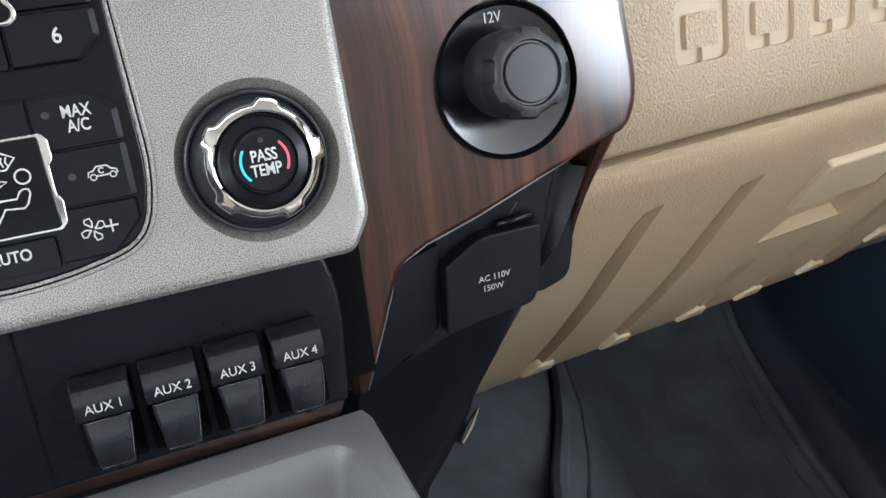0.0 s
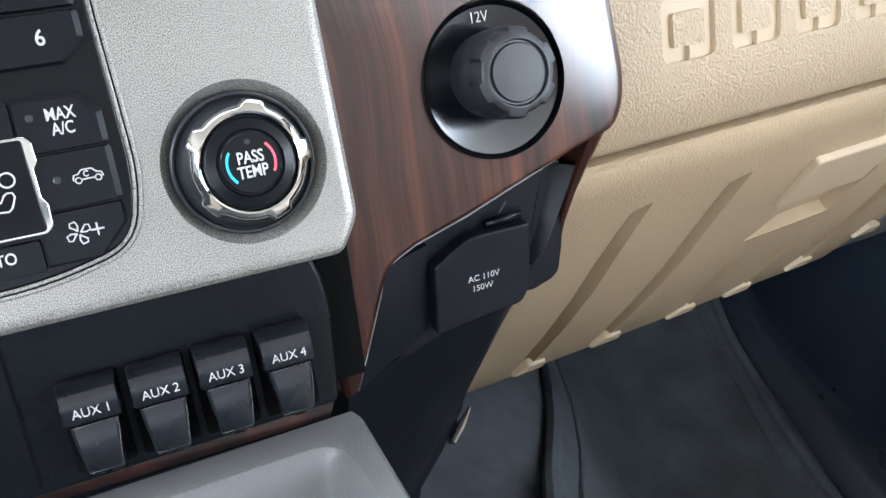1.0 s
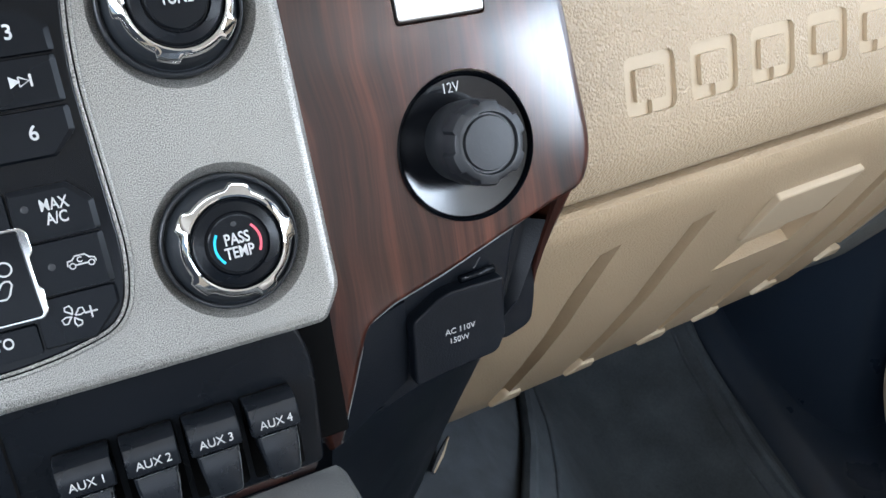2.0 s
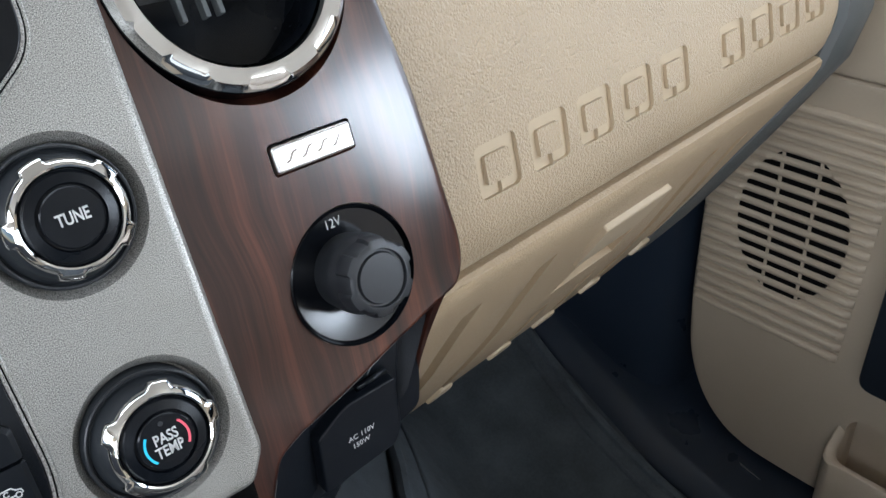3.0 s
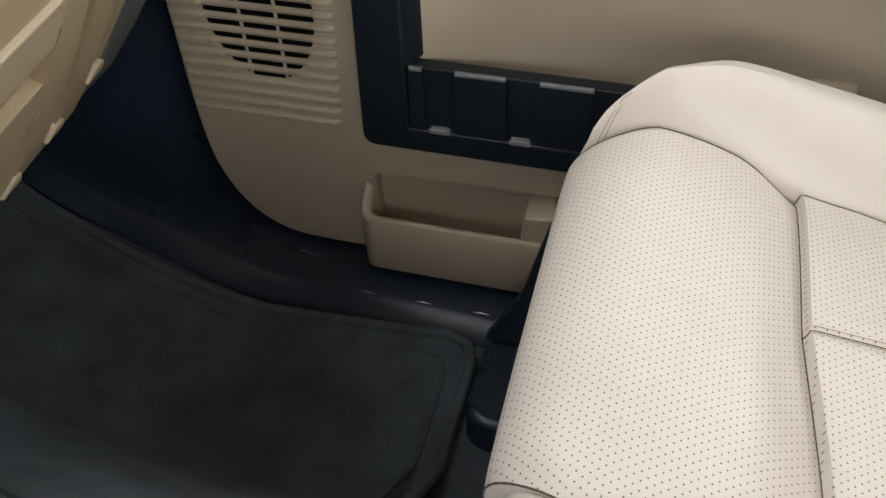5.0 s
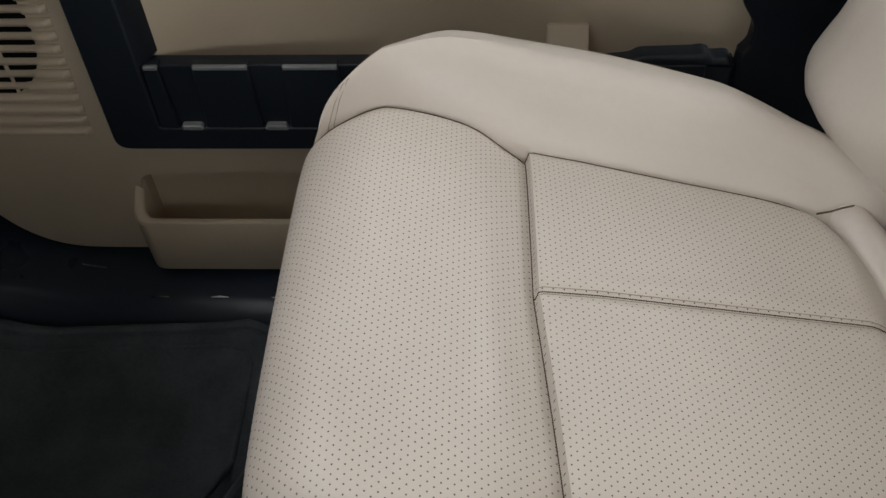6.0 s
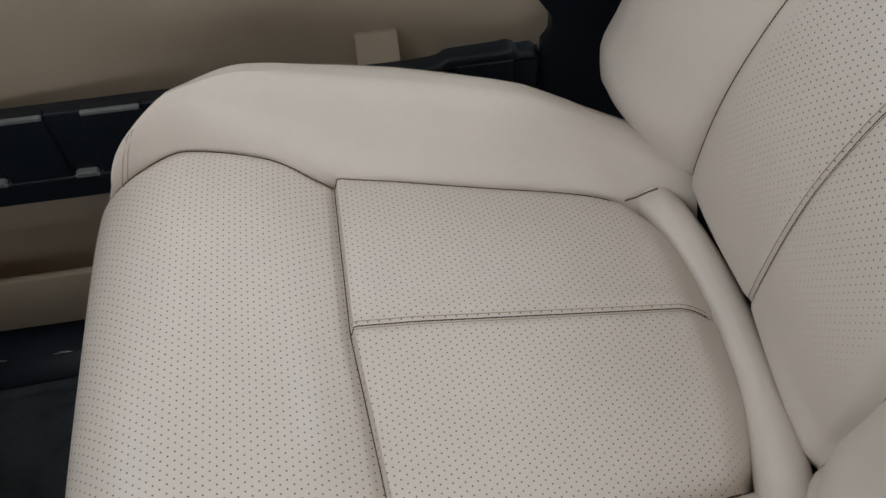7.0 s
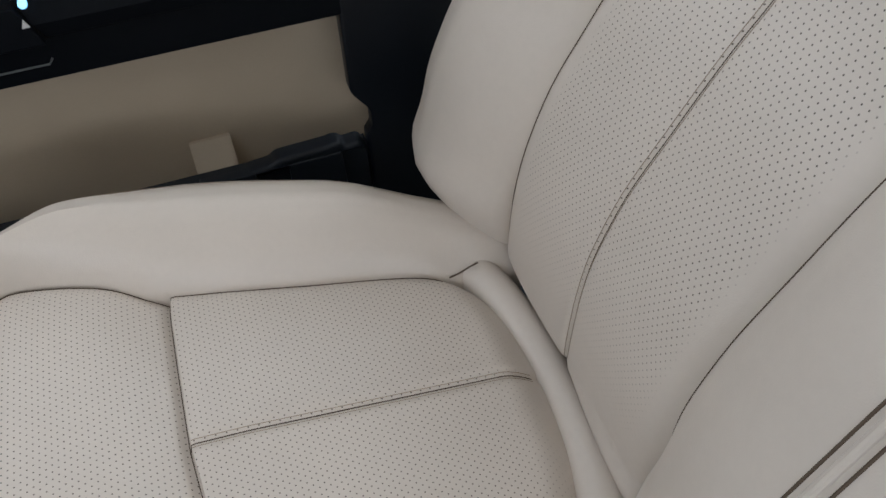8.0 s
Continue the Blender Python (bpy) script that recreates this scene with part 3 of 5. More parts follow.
b = key(-0.1875, 0.0127, -0.1588, 0.0296, 0.0, 0.0078, 0.0004)
mark(b, "6", 0.0072, -0.1721, 0.0215, 0.0054)
b = key(-0.225, 0.0127, -0.1883, 0.0296, 0.0, 0.0, 0.0004, 0.0004)
bm = slab(rounded([(-0.225, 0.0262), (-0.1850, 0.0262), (-0.1822, 0.0285), (-0.1820, 0.0320), (-0.1840, 0.0345), (-0.1845, 0.0440), (-0.225, 0.0440)], 0.001, 2), 0.001, 0.0066, 0.0012)
track = part("track_key", bm, CHROME, stack, "chrome-rimmed track key")
bm = slab(rounded([(-0.225, 0.0278), (-0.1858, 0.0278), (-0.1838, 0.0293), (-0.1836, 0.0315), (-0.1858, 0.0340), (-0.1862, 0.0425), (-0.225, 0.0425)], 0.001, 2), 0.005, 0.0072, 0.0005)
part("key_face", bm, BLACK_GLOSS, track)
b = key(-0.196, 0.0308, -0.159, 0.0472, 0.0, 0.0, 0.0004)
part("legend", slab([(-0.1752, 0.0414), (-0.1717, 0.0394), (-0.1752, 0.0374)], 0.0053, 0.0055), WHITE, b)
bm = stroke([(-0.1722, 0.0410), (-0.1690, 0.0393), (-0.1722, 0.0376), (-0.1722, 0.0410)], 0.0005, 0.0053, 0.0055)
stroke([(-0.1684, 0.0372), (-0.1684, 0.0414)], 0.0008, 0.0053, 0.0055, bm)
part("legend", bm, WHITE, b)
b = key(-0.196, 0.0480, -0.1585, 0.0632, 0.0065)
mark(b, "3", 0.0072, -0.1715, 0.0557, 0.0054)
b = key(-0.205, 0.0735, -0.1540, 0.0888, 0.0025, 0.002, 0.0014, 0.0014)
b = key(-0.1864, -0.0151, -0.1590, 0.0037, 0.0075)
mark(b, "MAX\nA/C", 0.0058, -0.1721, -0.0057, 0.0054, 0.76)
part("indicator", lathe([(0.0013, 0.0045), (0.0013, 0.0053), (0.0008, 0.0054)], 16), RUBBER, b, "", pose(-0.1816, -0.0032, 0))
b = key(-0.1850, -0.0346, -0.1590, -0.0158, 0.0, 0.0, 0.0003)
part("indicator", lathe([(0.0013, 0.0045), (0.0013, 0.0053), (0.0008, 0.0054)], 16), RUBBER, b, "", pose(-0.1782, -0.0247, 0))
car_line = [(-0.0048, -0.001), (-0.0045, 0.0007), (-0.003, 0.0009), (-0.0018, 0.0022), (0.0016, 0.0022), (0.0028, 0.0009), (0.0045, 0.0004), (0.0048, -0.001)]
bm = stroke(car_line, 0.0005, 0.0053, 0.0055)
stroke([(-0.0022, -0.001), (0.0022, -0.001)], 0.0005, 0.0053, 0.0055, bm)
for cx in (-0.0032, 0.0032):
    stroke(arc(0.001, 0, 360, 10, cx, -0.0012), 0.0004, 0.0053, 0.0055, bm)
stroke(arc(0.0009, 40, 320, 8, -0.0003, 0.0007), 0.0004, 0.0053, 0.0055, bm)
part("legend", bm, WHITE, b, "white outline symbol", pose(-0.1684, -0.0249, 0))
b = key(-0.1873, -0.0532, -0.1594, -0.0353, 0.0, 0.0105, 0.0003, 0.001)
bm = bmesh.new()
for q in range(4):
    a = q * 90 + 20
    stroke([(0.0042 * math.cos(radians(a + s)) * f, 0.0042 * math.sin(radians(a + s)) * f) for s, f in ((0, 0.15), (-22, 0.6), (-12, 0.95), (12, 1.0), (26, 0.8), (16, 0.4), (0, 0.15))], 0.0005, 0.0053, 0.0055, bm)
part("legend", bm, WHITE, b, "white fan symbol", pose(-0.1758, -0.0434, 0))
bm = stroke([(-0.0022, 0), (0.0022, 0)], 0.0006, 0.0053, 0.0055)
stroke([(0, -0.0022), (0, 0.0022)], 0.0006, 0.0053, 0.0055, bm)
part("legend", bm, WHITE, b, "", pose(-0.1697, -0.0433, 0))
b = key(-0.225, -0.0540, -0.1880, -0.0430, 0, 0, 0.0003, 0.0003)
mark(b, "AUTO", 0.0055, -0.2028, -0.0475, 0.0054, 0.85)
b = key(-0.225, -0.0100, -0.1871, 0.0037, 0, 0, 0.002, 0.0003)
bm = slab(rounded([(-0.225, -0.0414), (-0.1850, -0.0416), (-0.1826, -0.0390), (-0.1824, -0.0312), (-0.1840, -0.0294), (-0.1840, -0.0195), (-0.1824, -0.0176), (-0.1828, -0.0106), (-0.1848, -0.0085), (-0.225, -0.0083)], 0.0008, 2), 0.001, 0.0066, 0.0005)
dial = part("mode_key", bm, CHROME, stack, "chrome-rimmed air mode key")
bm = slab(rounded([(-0.225, -0.0404), (-0.1858, -0.0405), (-0.1846, -0.0395), (-0.1850, -0.0300), (-0.1853, -0.0200), (-0.1856, -0.0100), (-0.1864, -0.0094), (-0.225, -0.0092)], 0.0006, 2), 0.005, 0.0072, 0.0005)
part("key_face", bm, BLACK_GLOSS, dial)
bm = stroke(arc(0.0024, 0, 360, 16, -0.1928, -0.0215), 0.0006, 0.0072, 0.0074)
part("legend", bm, WHITE, dial, "white ring symbol")
bm = stroke([(-0.2045, -0.0370), (-0.2003, -0.0312), (-0.1945, -0.0318), (-0.1932, -0.0306), (-0.1917, -0.0272), (-0.1922, -0.0258), (-0.1936, -0.0256), (-0.1948, -0.0262), (-0.1962, -0.0284), (-0.2045, -0.0281)], 0.0006, 0.0072, 0.0074)
part("legend", bm, WHITE, dial, "white line symbol")
bm = stroke([(-0.2010, -0.0128), (-0.1975, -0.0130), (-0.1938, -0.0150), (-0.1971, -0.0186), (-0.2000, -0.0183), (-0.2020, -0.0180)], 0.0006, 0.0072, 0.0074)
for k in range(3):
    stroke([(-0.1990 + k * 0.0014, -0.0175), (-0.1996 + k * 0.0014, -0.0158), (-0.1990 + k * 0.0014, -0.0143)], 0.0005, 0.0072, 0.0074, bm)
stroke([(-0.2020, -0.0212), (-0.1978, -0.0224), (-0.2010, -0.0240)], 0.0006, 0.0072, 0.0074, bm)
part("legend", bm, WHITE, dial, "white vent symbol")
part("disc_slot", slab(rect(-0.26, 0.0948, -0.1290, 0.1080, 0.004), 0.002, 0.0029), DARK, stack, "black disc slot")
part("slot_rim", frame_slab(rect(-0.261, 0.0938, -0.1280, 0.1090, 0.005), rect(-0.2595, 0.0950, -0.1292, 0.1078, 0.004), 0.002, 0.0033, 0.0003), BLACK, stack)


def dial_knob(x, y, text, turn):
    """A round control: black skirt, chrome ring with five lugs, black cap and printed button."""
    ob = thing("control_knob", f"black control knob with a lugged chrome ring marked {text}", "knob", "dashboard knobs", STACK @ pose(x - 0.0010, y, 0))
    up = pose(0.0008, 0.0002, 0.0025)
    part("skirt", lathe([(0.0262, -0.0095), (0.0262, 0.0010), (0.0256, 0.0020), (0.0246, 0.0020), (0.0240, 0.0010), (0.0236, 0.0012), (0.0222, 0.0055), (0.0206, 0.0098), (0.0196, 0.0106), (0.010, 0.0108)], 64), SKIRT, ob)
    part("edge", lathe([(0.0258, 0.0012), (0.0259, 0.0024), (0.0254, 0.0028), (0.0247, 0.0026), (0.0245, 0.0012)], 64, None, False, False), RUBBER, ob, "dark grey edge ring")
    n, loops = 120, []
    for r0, z, lugged in ((0.0206, 0.0055, 1), (0.0206, 0.0074, 1), (0.0203, 0.0084, 0.9), (0.0196, 0.0094, 0.45), (0.0188, 0.0102, 0.1), (0.0181, 0.0105, 0), (0.0174, 0.0102, 0), (0.0168, 0.0090, 0), (0.0167, 0.0070, 0)):
        ring = []
        for k in range(n):
            a = 360 * k / n
            lug = min(abs((a - turn + 36 + 720) % 72 - 36) / 36.0, 1)
            r = r0 + lugged * (0.0019 if lug < 0.30 else 0.0019 * max(0, 1 - (lug - 0.30) / 0.05))
            ring.append((r * math.cos(radians(a)), r * math.sin(radians(a)), z))
        loops.append(ring)
    part("ring", rings(bmesh.new(), loops + [loops[0]], False, False), CHROME, ob, "chrome ring with five lugs", up)
    part("cap", lathe([(0.0166, 0.0075), (0.0165, 0.0090), (0.0155, 0.0102), (0.0121, 0.0110), (0.0115, 0.0098), (0.005, 0.0096)], 64), BLACK, ob, "", up)
    button = part("button", lathe([(0.0109, 0.0095), (0.0109, 0.0110), (0.0104, 0.0116), (0.004, 0.0117)], 64), BLACK, ob, "", up)
    return ob, button


knob, face = dial_knob(-0.1155, 0.0580, "TUNE", 34)
part("legend", lettering("TUNE", 0.0062, 0.00015, 0.72, -0.018), WHITE, face, "white printed legend", pose(0.0, 0.0, 0.0119), False)
knob, face = dial_knob(-0.1148, -0.0314, "PASS TEMP", 75)
part("legend", lettering("PASS\nTEMP", 0.0060, 0.00015, 0.76, -0.016), WHITE, face, "white printed legend", pose(0.0, -0.0006, 0.0119), False)
part("arc", stroke(arc(0.0085, 145, 225), 0.0009, 0.0117, 0.0120), BLUE, face, "blue printed arc")
part("arc", stroke(arc(0.0085, -30, 45), 0.0009, 0.0117, 0.0120), RED, face, "red printed arc")
part("indicator", lathe([(0.001, 0.0115), (0.001, 0.0123), (0.0006, 0.0124)], 16), RUBBER, face, "", pose(0, 0.0075, -0.0006))

# ---- walnut trim ----


def wood_y(x, z):
    """The trim's face: upright at its foot, leaning ahead towards its top, turning away at its inner side."""
    return 0.26 * z + 0.95 * z * z + 0.5 * min(x + 0.02, 0.0) ** 2 + 0.35 * max(x - 0.03, 0.0) ** 2


def wood_pose(x, z, up=0.0):
    tilt = math.degrees(math.atan(0.26 + 1.9 * z))
    return pose(x, wood_y(x, z), z, 90 - tilt) @ pose(0, 0, up)


WOODP = pose(0, 0, 0, 90)
trim = thing("walnut_trim", "dark glossy walnut trim panel with pale reflections", "trim panel", m=WOODP)
outline = rounded([(0.050, 0.22), (0.0575, 0.10), (0.0640, 0.045), (0.0685, -0.008), (0.0725, -0.036), (0.0715, -0.0500), (0.0660, -0.0615), (0.0500, -0.0655), (0.0163, -0.0765),
                   (-0.0153, -0.0880), (-0.0413, -0.0960), (-0.0555, -0.1035), (-0.061, -0.119), (-0.069, -0.145), (-0.0765, -0.170), (-0.083, -0.172), (-0.0875, -0.14), (-0.088, -0.06), (-0.090, 0.22)],
                  [0, 0, 0, 0.008, 0.008, 0.008, 0.008, 0.004, 0, 0, 0, 0.006, 0.008, 0, 0.002, 0.002, 0, 0, 0])
wood = part("panel", slab(outline, -0.022, 0.0, 0.004, steps=4), WOOD, trim)
holes = []
cm = lathe([(0.0348, -0.03), (0.0348, 0.02)], 72)
SOCKET = pose(0.0035, wood_y(0.0035, -0.028), -0.028, 90 - 17)
holes.append(part("cutter", cm, WOOD, None, "", pose(0.0035, 0, -0.028, 90), False))
cm = lathe([(0.0565, -0.03), (0.0565, 0.02)], 96)
VENT = wood_pose(-0.010, 0.1155)
holes.append(part("cutter", cm, WOOD, None, "", pose(-0.010, 0, 0.1155, 90), False))
cm = slab(rect(-0.0222, -0.0072, 0.0222, 0.0072, 0.0025), -0.004, 0.02)
BADGE = wood_pose(0.0005, 0.0355)
holes.append(part("cutter", cm, WOOD, None, "", pose(0.0005, 0, 0.0355, 90), False))
bpy.context.view_layer.update()
cut(wood, holes)
bm = bmesh.new()
bm.from_mesh(wood.data)
for k in range(66):
    geom = [*bm.verts, *bm.edges, *bm.faces]
    bmesh.ops.bisect_plane(bm, geom=geom, plane_co=(0, -0.17 + 0.006 * k, 0), plane_no=(0, 1, 0))
for k in range(26):
    geom = [*bm.verts, *bm.edges, *bm.faces]
    bmesh.ops.bisect_plane(bm, geom=geom, plane_co=(-0.087 + 0.006 * k, 0, 0), plane_no=(1, 0, 0))
for v in bm.verts:
    v.co.z -= wood_y(v.co.x, v.co.y)
for f in bm.faces:
    f.smooth = True
for e in bm.edges:
    e.smooth = not (len(e.link_faces) == 2 and e.calc_face_angle(0) > 0.5)
bm.to_mesh(wood.data)
bm.free()
bm = sheet([[(x, y, z) for x in (-0.30, -0.20, -0.12, -0.095)] for y, z in ((-0.044, -0.128), (-0.049, -0.131), (-0.048, -0.136), (-0.034, -0.158), (-0.026, -0.168))], thick=(0, 0.012, 0.004))
part("lower_strip", bm, WOOD, trim, "", WOODP.inverted())

rim = [(0.0690, -0.0085, -0.050, 0.012), (0.0655, -0.0065, -0.062, 0.0105), (0.0605, -0.0010, -0.080, 0.0085), (0.0560, 0.0055, -0.100, 0.0055), (0.0530, 0.0110, -0.118, 0.0028), (0.0518, 0.0140, -0.130, 0.0010)]
rows = [[(x - w, y + 0.002, z), (x - w * 0.9, y, z), (x - w * 0.4, y - 0.0006, z), (x - w * 0.1, y + 0.001, z), (x, y + 0.006, z), (x, y + 0.03, z)] for x, y, z, w in rim]
part("side_rim", sheet(rows), WOOD, trim, "narrow walnut edge beside the outlet", WOODP.inverted())
line = [(0.0480, -0.0652), (0.0163, -0.0768), (-0.0153, -0.0883), (-0.0413, -0.0963), (-0.0545, -0.1032), (-0.0585, -0.1085), (-0.0610, -0.1190), (-0.0690, -0.1450), (-0.0760, -0.1690)]
part("edge_line", tube([(x, z, 0.0004 - 0.0035 - wood_y(x, z)) for x, z in line], 0.0006, 6), PALE_GREY, trim, "thin pale edge line")

badge = thing("badge", "brushed silver badge with a raised wavy mark", "badge", m=BADGE)
part("plate", slab(rect(-0.0212, -0.0064, 0.0212, 0.0064, 0.0022), -0.003, 0.0022, 0.0014), NICKEL, badge)
part("surround", slab(rect(-0.0222, -0.0072, 0.0222, 0.0072, 0.0025), -0.0045, -0.003), DARK, badge)
bm = bmesh.new()
for k in range(4):
    cx = -0.0125 + 0.0083 * k
    stroke([(cx - 0.0032, -0.0022), (cx - 0.0012, -0.0016), (cx, 0.0), (cx + 0.0012, 0.0016), (cx + 0.0032, 0.002)], 0.0008, 0.0021, 0.0026, bm)
part("mark", bm, CHROME, badge, "raised plain mark")

# ---- round vent ----
vent = thing("air_vent", "round air vent with a polished chrome lugged ring", "air vent", m=VENT)
n, loops = 160, []
for dr, z, inner in ((0, -0.012, 0), (0, 0.0010, 0), (-0.002, 0.003, 0), (0.0, 0.0045, 2), (-0.0075, 0.0035, 1), (-0.0095, -0.002, 1), (-0.0095, -0.03, 1)):
    ring = []
    for k in range(n):
        a = 360 * k / n
        lug = abs((a + 12) % 40 - 20) / 20
        out = 0.0562 - (0.0 if lug < 0.45 else 0.0035 * min(1, (lug - 0.45) / 0.08))
        r = (0.0562 if inner == 0 else out - 0.0028 if inner == 2 else 0.0535) + dr
        ring.append((r * math.cos(radians(a)), r * math.sin(radians(a)), z))
    loops.append(ring)
part("ring", rings(bmesh.new(), loops, False, False), CHROME, vent, "polished chrome ring with notched lugs")
part("surround", lathe([(0.0567, -0.02), (0.0567, 0.0004), (0.0560, 0.0012), (0.0553, 0.0004), (0.0553, -0.02)], 96, None, False, False), BLACK_GLOSS, vent)
part("barrel", lathe([(0.0440, 0.0), (0.0430, -0.035), (0.010, -0.040)], 64, None, True, False), BLACK, vent, "black vent barrel")
for k, y in enumerate((-0.004, 0.016, 0.034)):
    half = math.sqrt(0.042 ** 2 - y * y)
    part("vane", box(-half, y - 0.0016, -0.022, half, y + 0.0016, -0.001, 0.001), TRAY, vent, "grey vent vane")
for x in (-0.022, -0.011, -0.004):
    part("link", box(x, -0.018, -0.02, x + 0.0025, -0.004, -0.014, 0.0005), GREY, vent)

# ---- 12 V socket ----
socket = thing("power_socket", "black 12V power socket with a chunky rubber cap", "power socket", m=SOCKET)
part("rim", lathe([(0.0348, -0.02), (0.0348, 0.0012), (0.0342, 0.0018), (0.0334, 0.0006), (0.0330, -0.002)], 72, None, False, False), BLACK_GLOSS, socket)
flange = part("flange", lathe([(0.0331, -0.012), (0.0331, -0.0016), (0.0325, -0.0010), (0.024, -0.0022), (0.014, -0.004)], 72), DISH, socket, "gloss black dished flange")
part("legend", lettering("12V", 0.0068, 0.00015, 0.85, 0.006), WHITE, flange, "white printed legend", pose(-0.0028, 0.0278, -0.0011), False)
TIP = pose(-0.0010, 0.0027, 0)
part("neck", lathe([(0.0165, -0.006), (0.0160, 0.006), (0.0172, 0.010), (0.0172, 0.012)], 48), BLACK, socket, "", TIP)
n, loops = 96, []
for rr, z, g in ((0.0185, -0.004, 0), (0.0192, 0.004, 0), (0.0196, 0.0095, 0), (0.0194, 0.0125, 0), (0.0180, 0.0160, 0), (0.0178, 0.0172, 1), (0.0176, 0.0240, 1), (0.0166, 0.0264, 1), (0.0150, 0.0274, 0), (0.0138, 0.0274, 0), (0.0132, 0.0258, 0), (0.0124, 0.0258, 0), (0.0118, 0.0272, 0), (0.005, 0.0274, 0)):
    ring = []
    for k in range(n):
        a = 360 * k / n
        lug = abs((a + 10) % 60 - 30) / 30
        r = rr + (0.0015 if g and lug < 0.5 else 0.0)
        ring.append((r * math.cos(radians(a)), r * math.sin(radians(a)), z))
    loops.append(ring)
part("cap", rings(bmesh.new(), loops), RUBBER, socket, "dark grey rubber cap with grip lugs", TIP)

# ---- AC outlet ----
ACP = pose(0, 0.003, -0.12, 90 - 3)
outlet = thing("ac_outlet", "black household power outlet with a hinged cover, closed", "power outlet", m=ACP)
pts = rounded([(0.046, 0.058), (0.034, 0.030), (0.028, 0.0), (0.026, -0.012), (0.022, -0.024), (0.0, -0.034), (-0.027, -0.042), (-0.046, -0.049), (-0.072, -0.058), (-0.080, -0.054),
               (-0.074, -0.02), (-0.066, 0.005), (-0.052, 0.020), (0.0, 0.040), (0.03, 0.050)], [0.003, 0.004, 0.004, 0.006, 0.004, 0.01, 0.01, 0.004, 0.003, 0.003, 0, 0, 0.01, 0, 0])
part("panel", slab(pts, -0.02, 0.0, 0.002), BLACK_GRAIN, outlet, "grained black back panel")
pts = rounded([(0.0000, 0.034), (0.0500, 0.036), (0.0512, 0.031), (0.0515, -0.0105), (0.0490, -0.0300), (0.0325, -0.0355), (0.0100, -0.0300)], [0, 0, 0.003, 0.004, 0.006, 0.003, 0])
part("wing", slab(pts, -0.03, -0.0090, 0.0015), BLACK_GRAIN, outlet, "black plate beside the cover")
part("scuff", tube([(0.0236, -0.0060, 0.0020), (0.0240, -0.0115, 0.0010), (0.0236, -0.0170, 0.0020)], 0.0004, 6), GREY, outlet, "pale scuffed edge")
pts = rounded([(0.0225, 0.0150), (0.0225, -0.0190), (0.0175, -0.0292), (-0.013, -0.0322), (-0.031, -0.0350), (-0.0300, 0.0030), (-0.0110, 0.0150)], [0.002, 0.003, 0.004, 0.01, 0.003, 0.003, 0.006])
cover = part("cover", slab(pts, 0.0, 0.0085, 0.0012), BLACK_GRAIN, outlet, "flip cover")
part("legend", lettering("AC 110V", 0.0046, 0.0001, 1.0), WHITE, cover, "white printed legend", pose(-0.0040, -0.0080, 0.0086, 0, 0, 1), False)
part("legend", lettering("150W", 0.0046, 0.0001, 1.0), WHITE, cover, "white printed legend", pose(-0.0050, -0.0137, 0.0086, 0, 0, 1), False)
part("hinge", tube([(0.000, 0.0172, 0.003), (0.020, 0.0182, 0.003)], 0.0022, 10), BLACK, outlet)
part("pin", tube([(0.0085, 0.0214, 0.003), (0.0125, 0.0265, 0.003)], 0.0004, 6), RUBBER, outlet)
# the facet between the trim's edge and the cover
edge = [(-0.0545, -0.0060, -0.1085), (-0.0605, -0.0100, -0.122), (-0.0690, -0.0130, -0.147), (-0.0755, -0.0140, -0.1675)]
foot = [(-0.0310, 0.0005, -0.1060), (-0.0315, 0.0005, -0.122), (-0.0320, 0.0005, -0.142), (-0.0330, 0.0000, -0.1535)]
rows = [[tuple(a[k] * (1 - f) + b[k] * f for k in range(3)) for f in (0, 0.5, 0.62, 0.8, 1.0)] for a, b in zip(edge, foot)]
part("facet", sheet(rows, thick=(0, 0.006, 0)), BLACK_GRAIN, outlet, "", ACP.inverted())

# ---- switch panel ----
AUX = pose(0, -0.049, -0.1, 90 - 14)
switches = thing("switch_panel", "black switch panel below the silver bezel", "switch panel", m=AUX)
part("plate", slab(rounded([(-0.32, -0.040), (-0.096, -0.036), (-0.092, 0.012), (-0.098, 0.0345), (-0.32, 0.0345)], [0, 0.004, 0.01, 0.01, 0]), -0.02, 0.0, 0.002), BLACK, switches)
part("side_cheek", slab(rounded([(-0.0945, -0.034), (-0.079, -0.034), (-0.077, 0.0355), (-0.092, 0.0355)], 0.002), -0.03, -0.016, 0.001), DARK, switches)
part("joint", slab(rect(-0.2125, -0.034, -0.2115, 0.034), -0.002, 0.0004), DARK, switches)
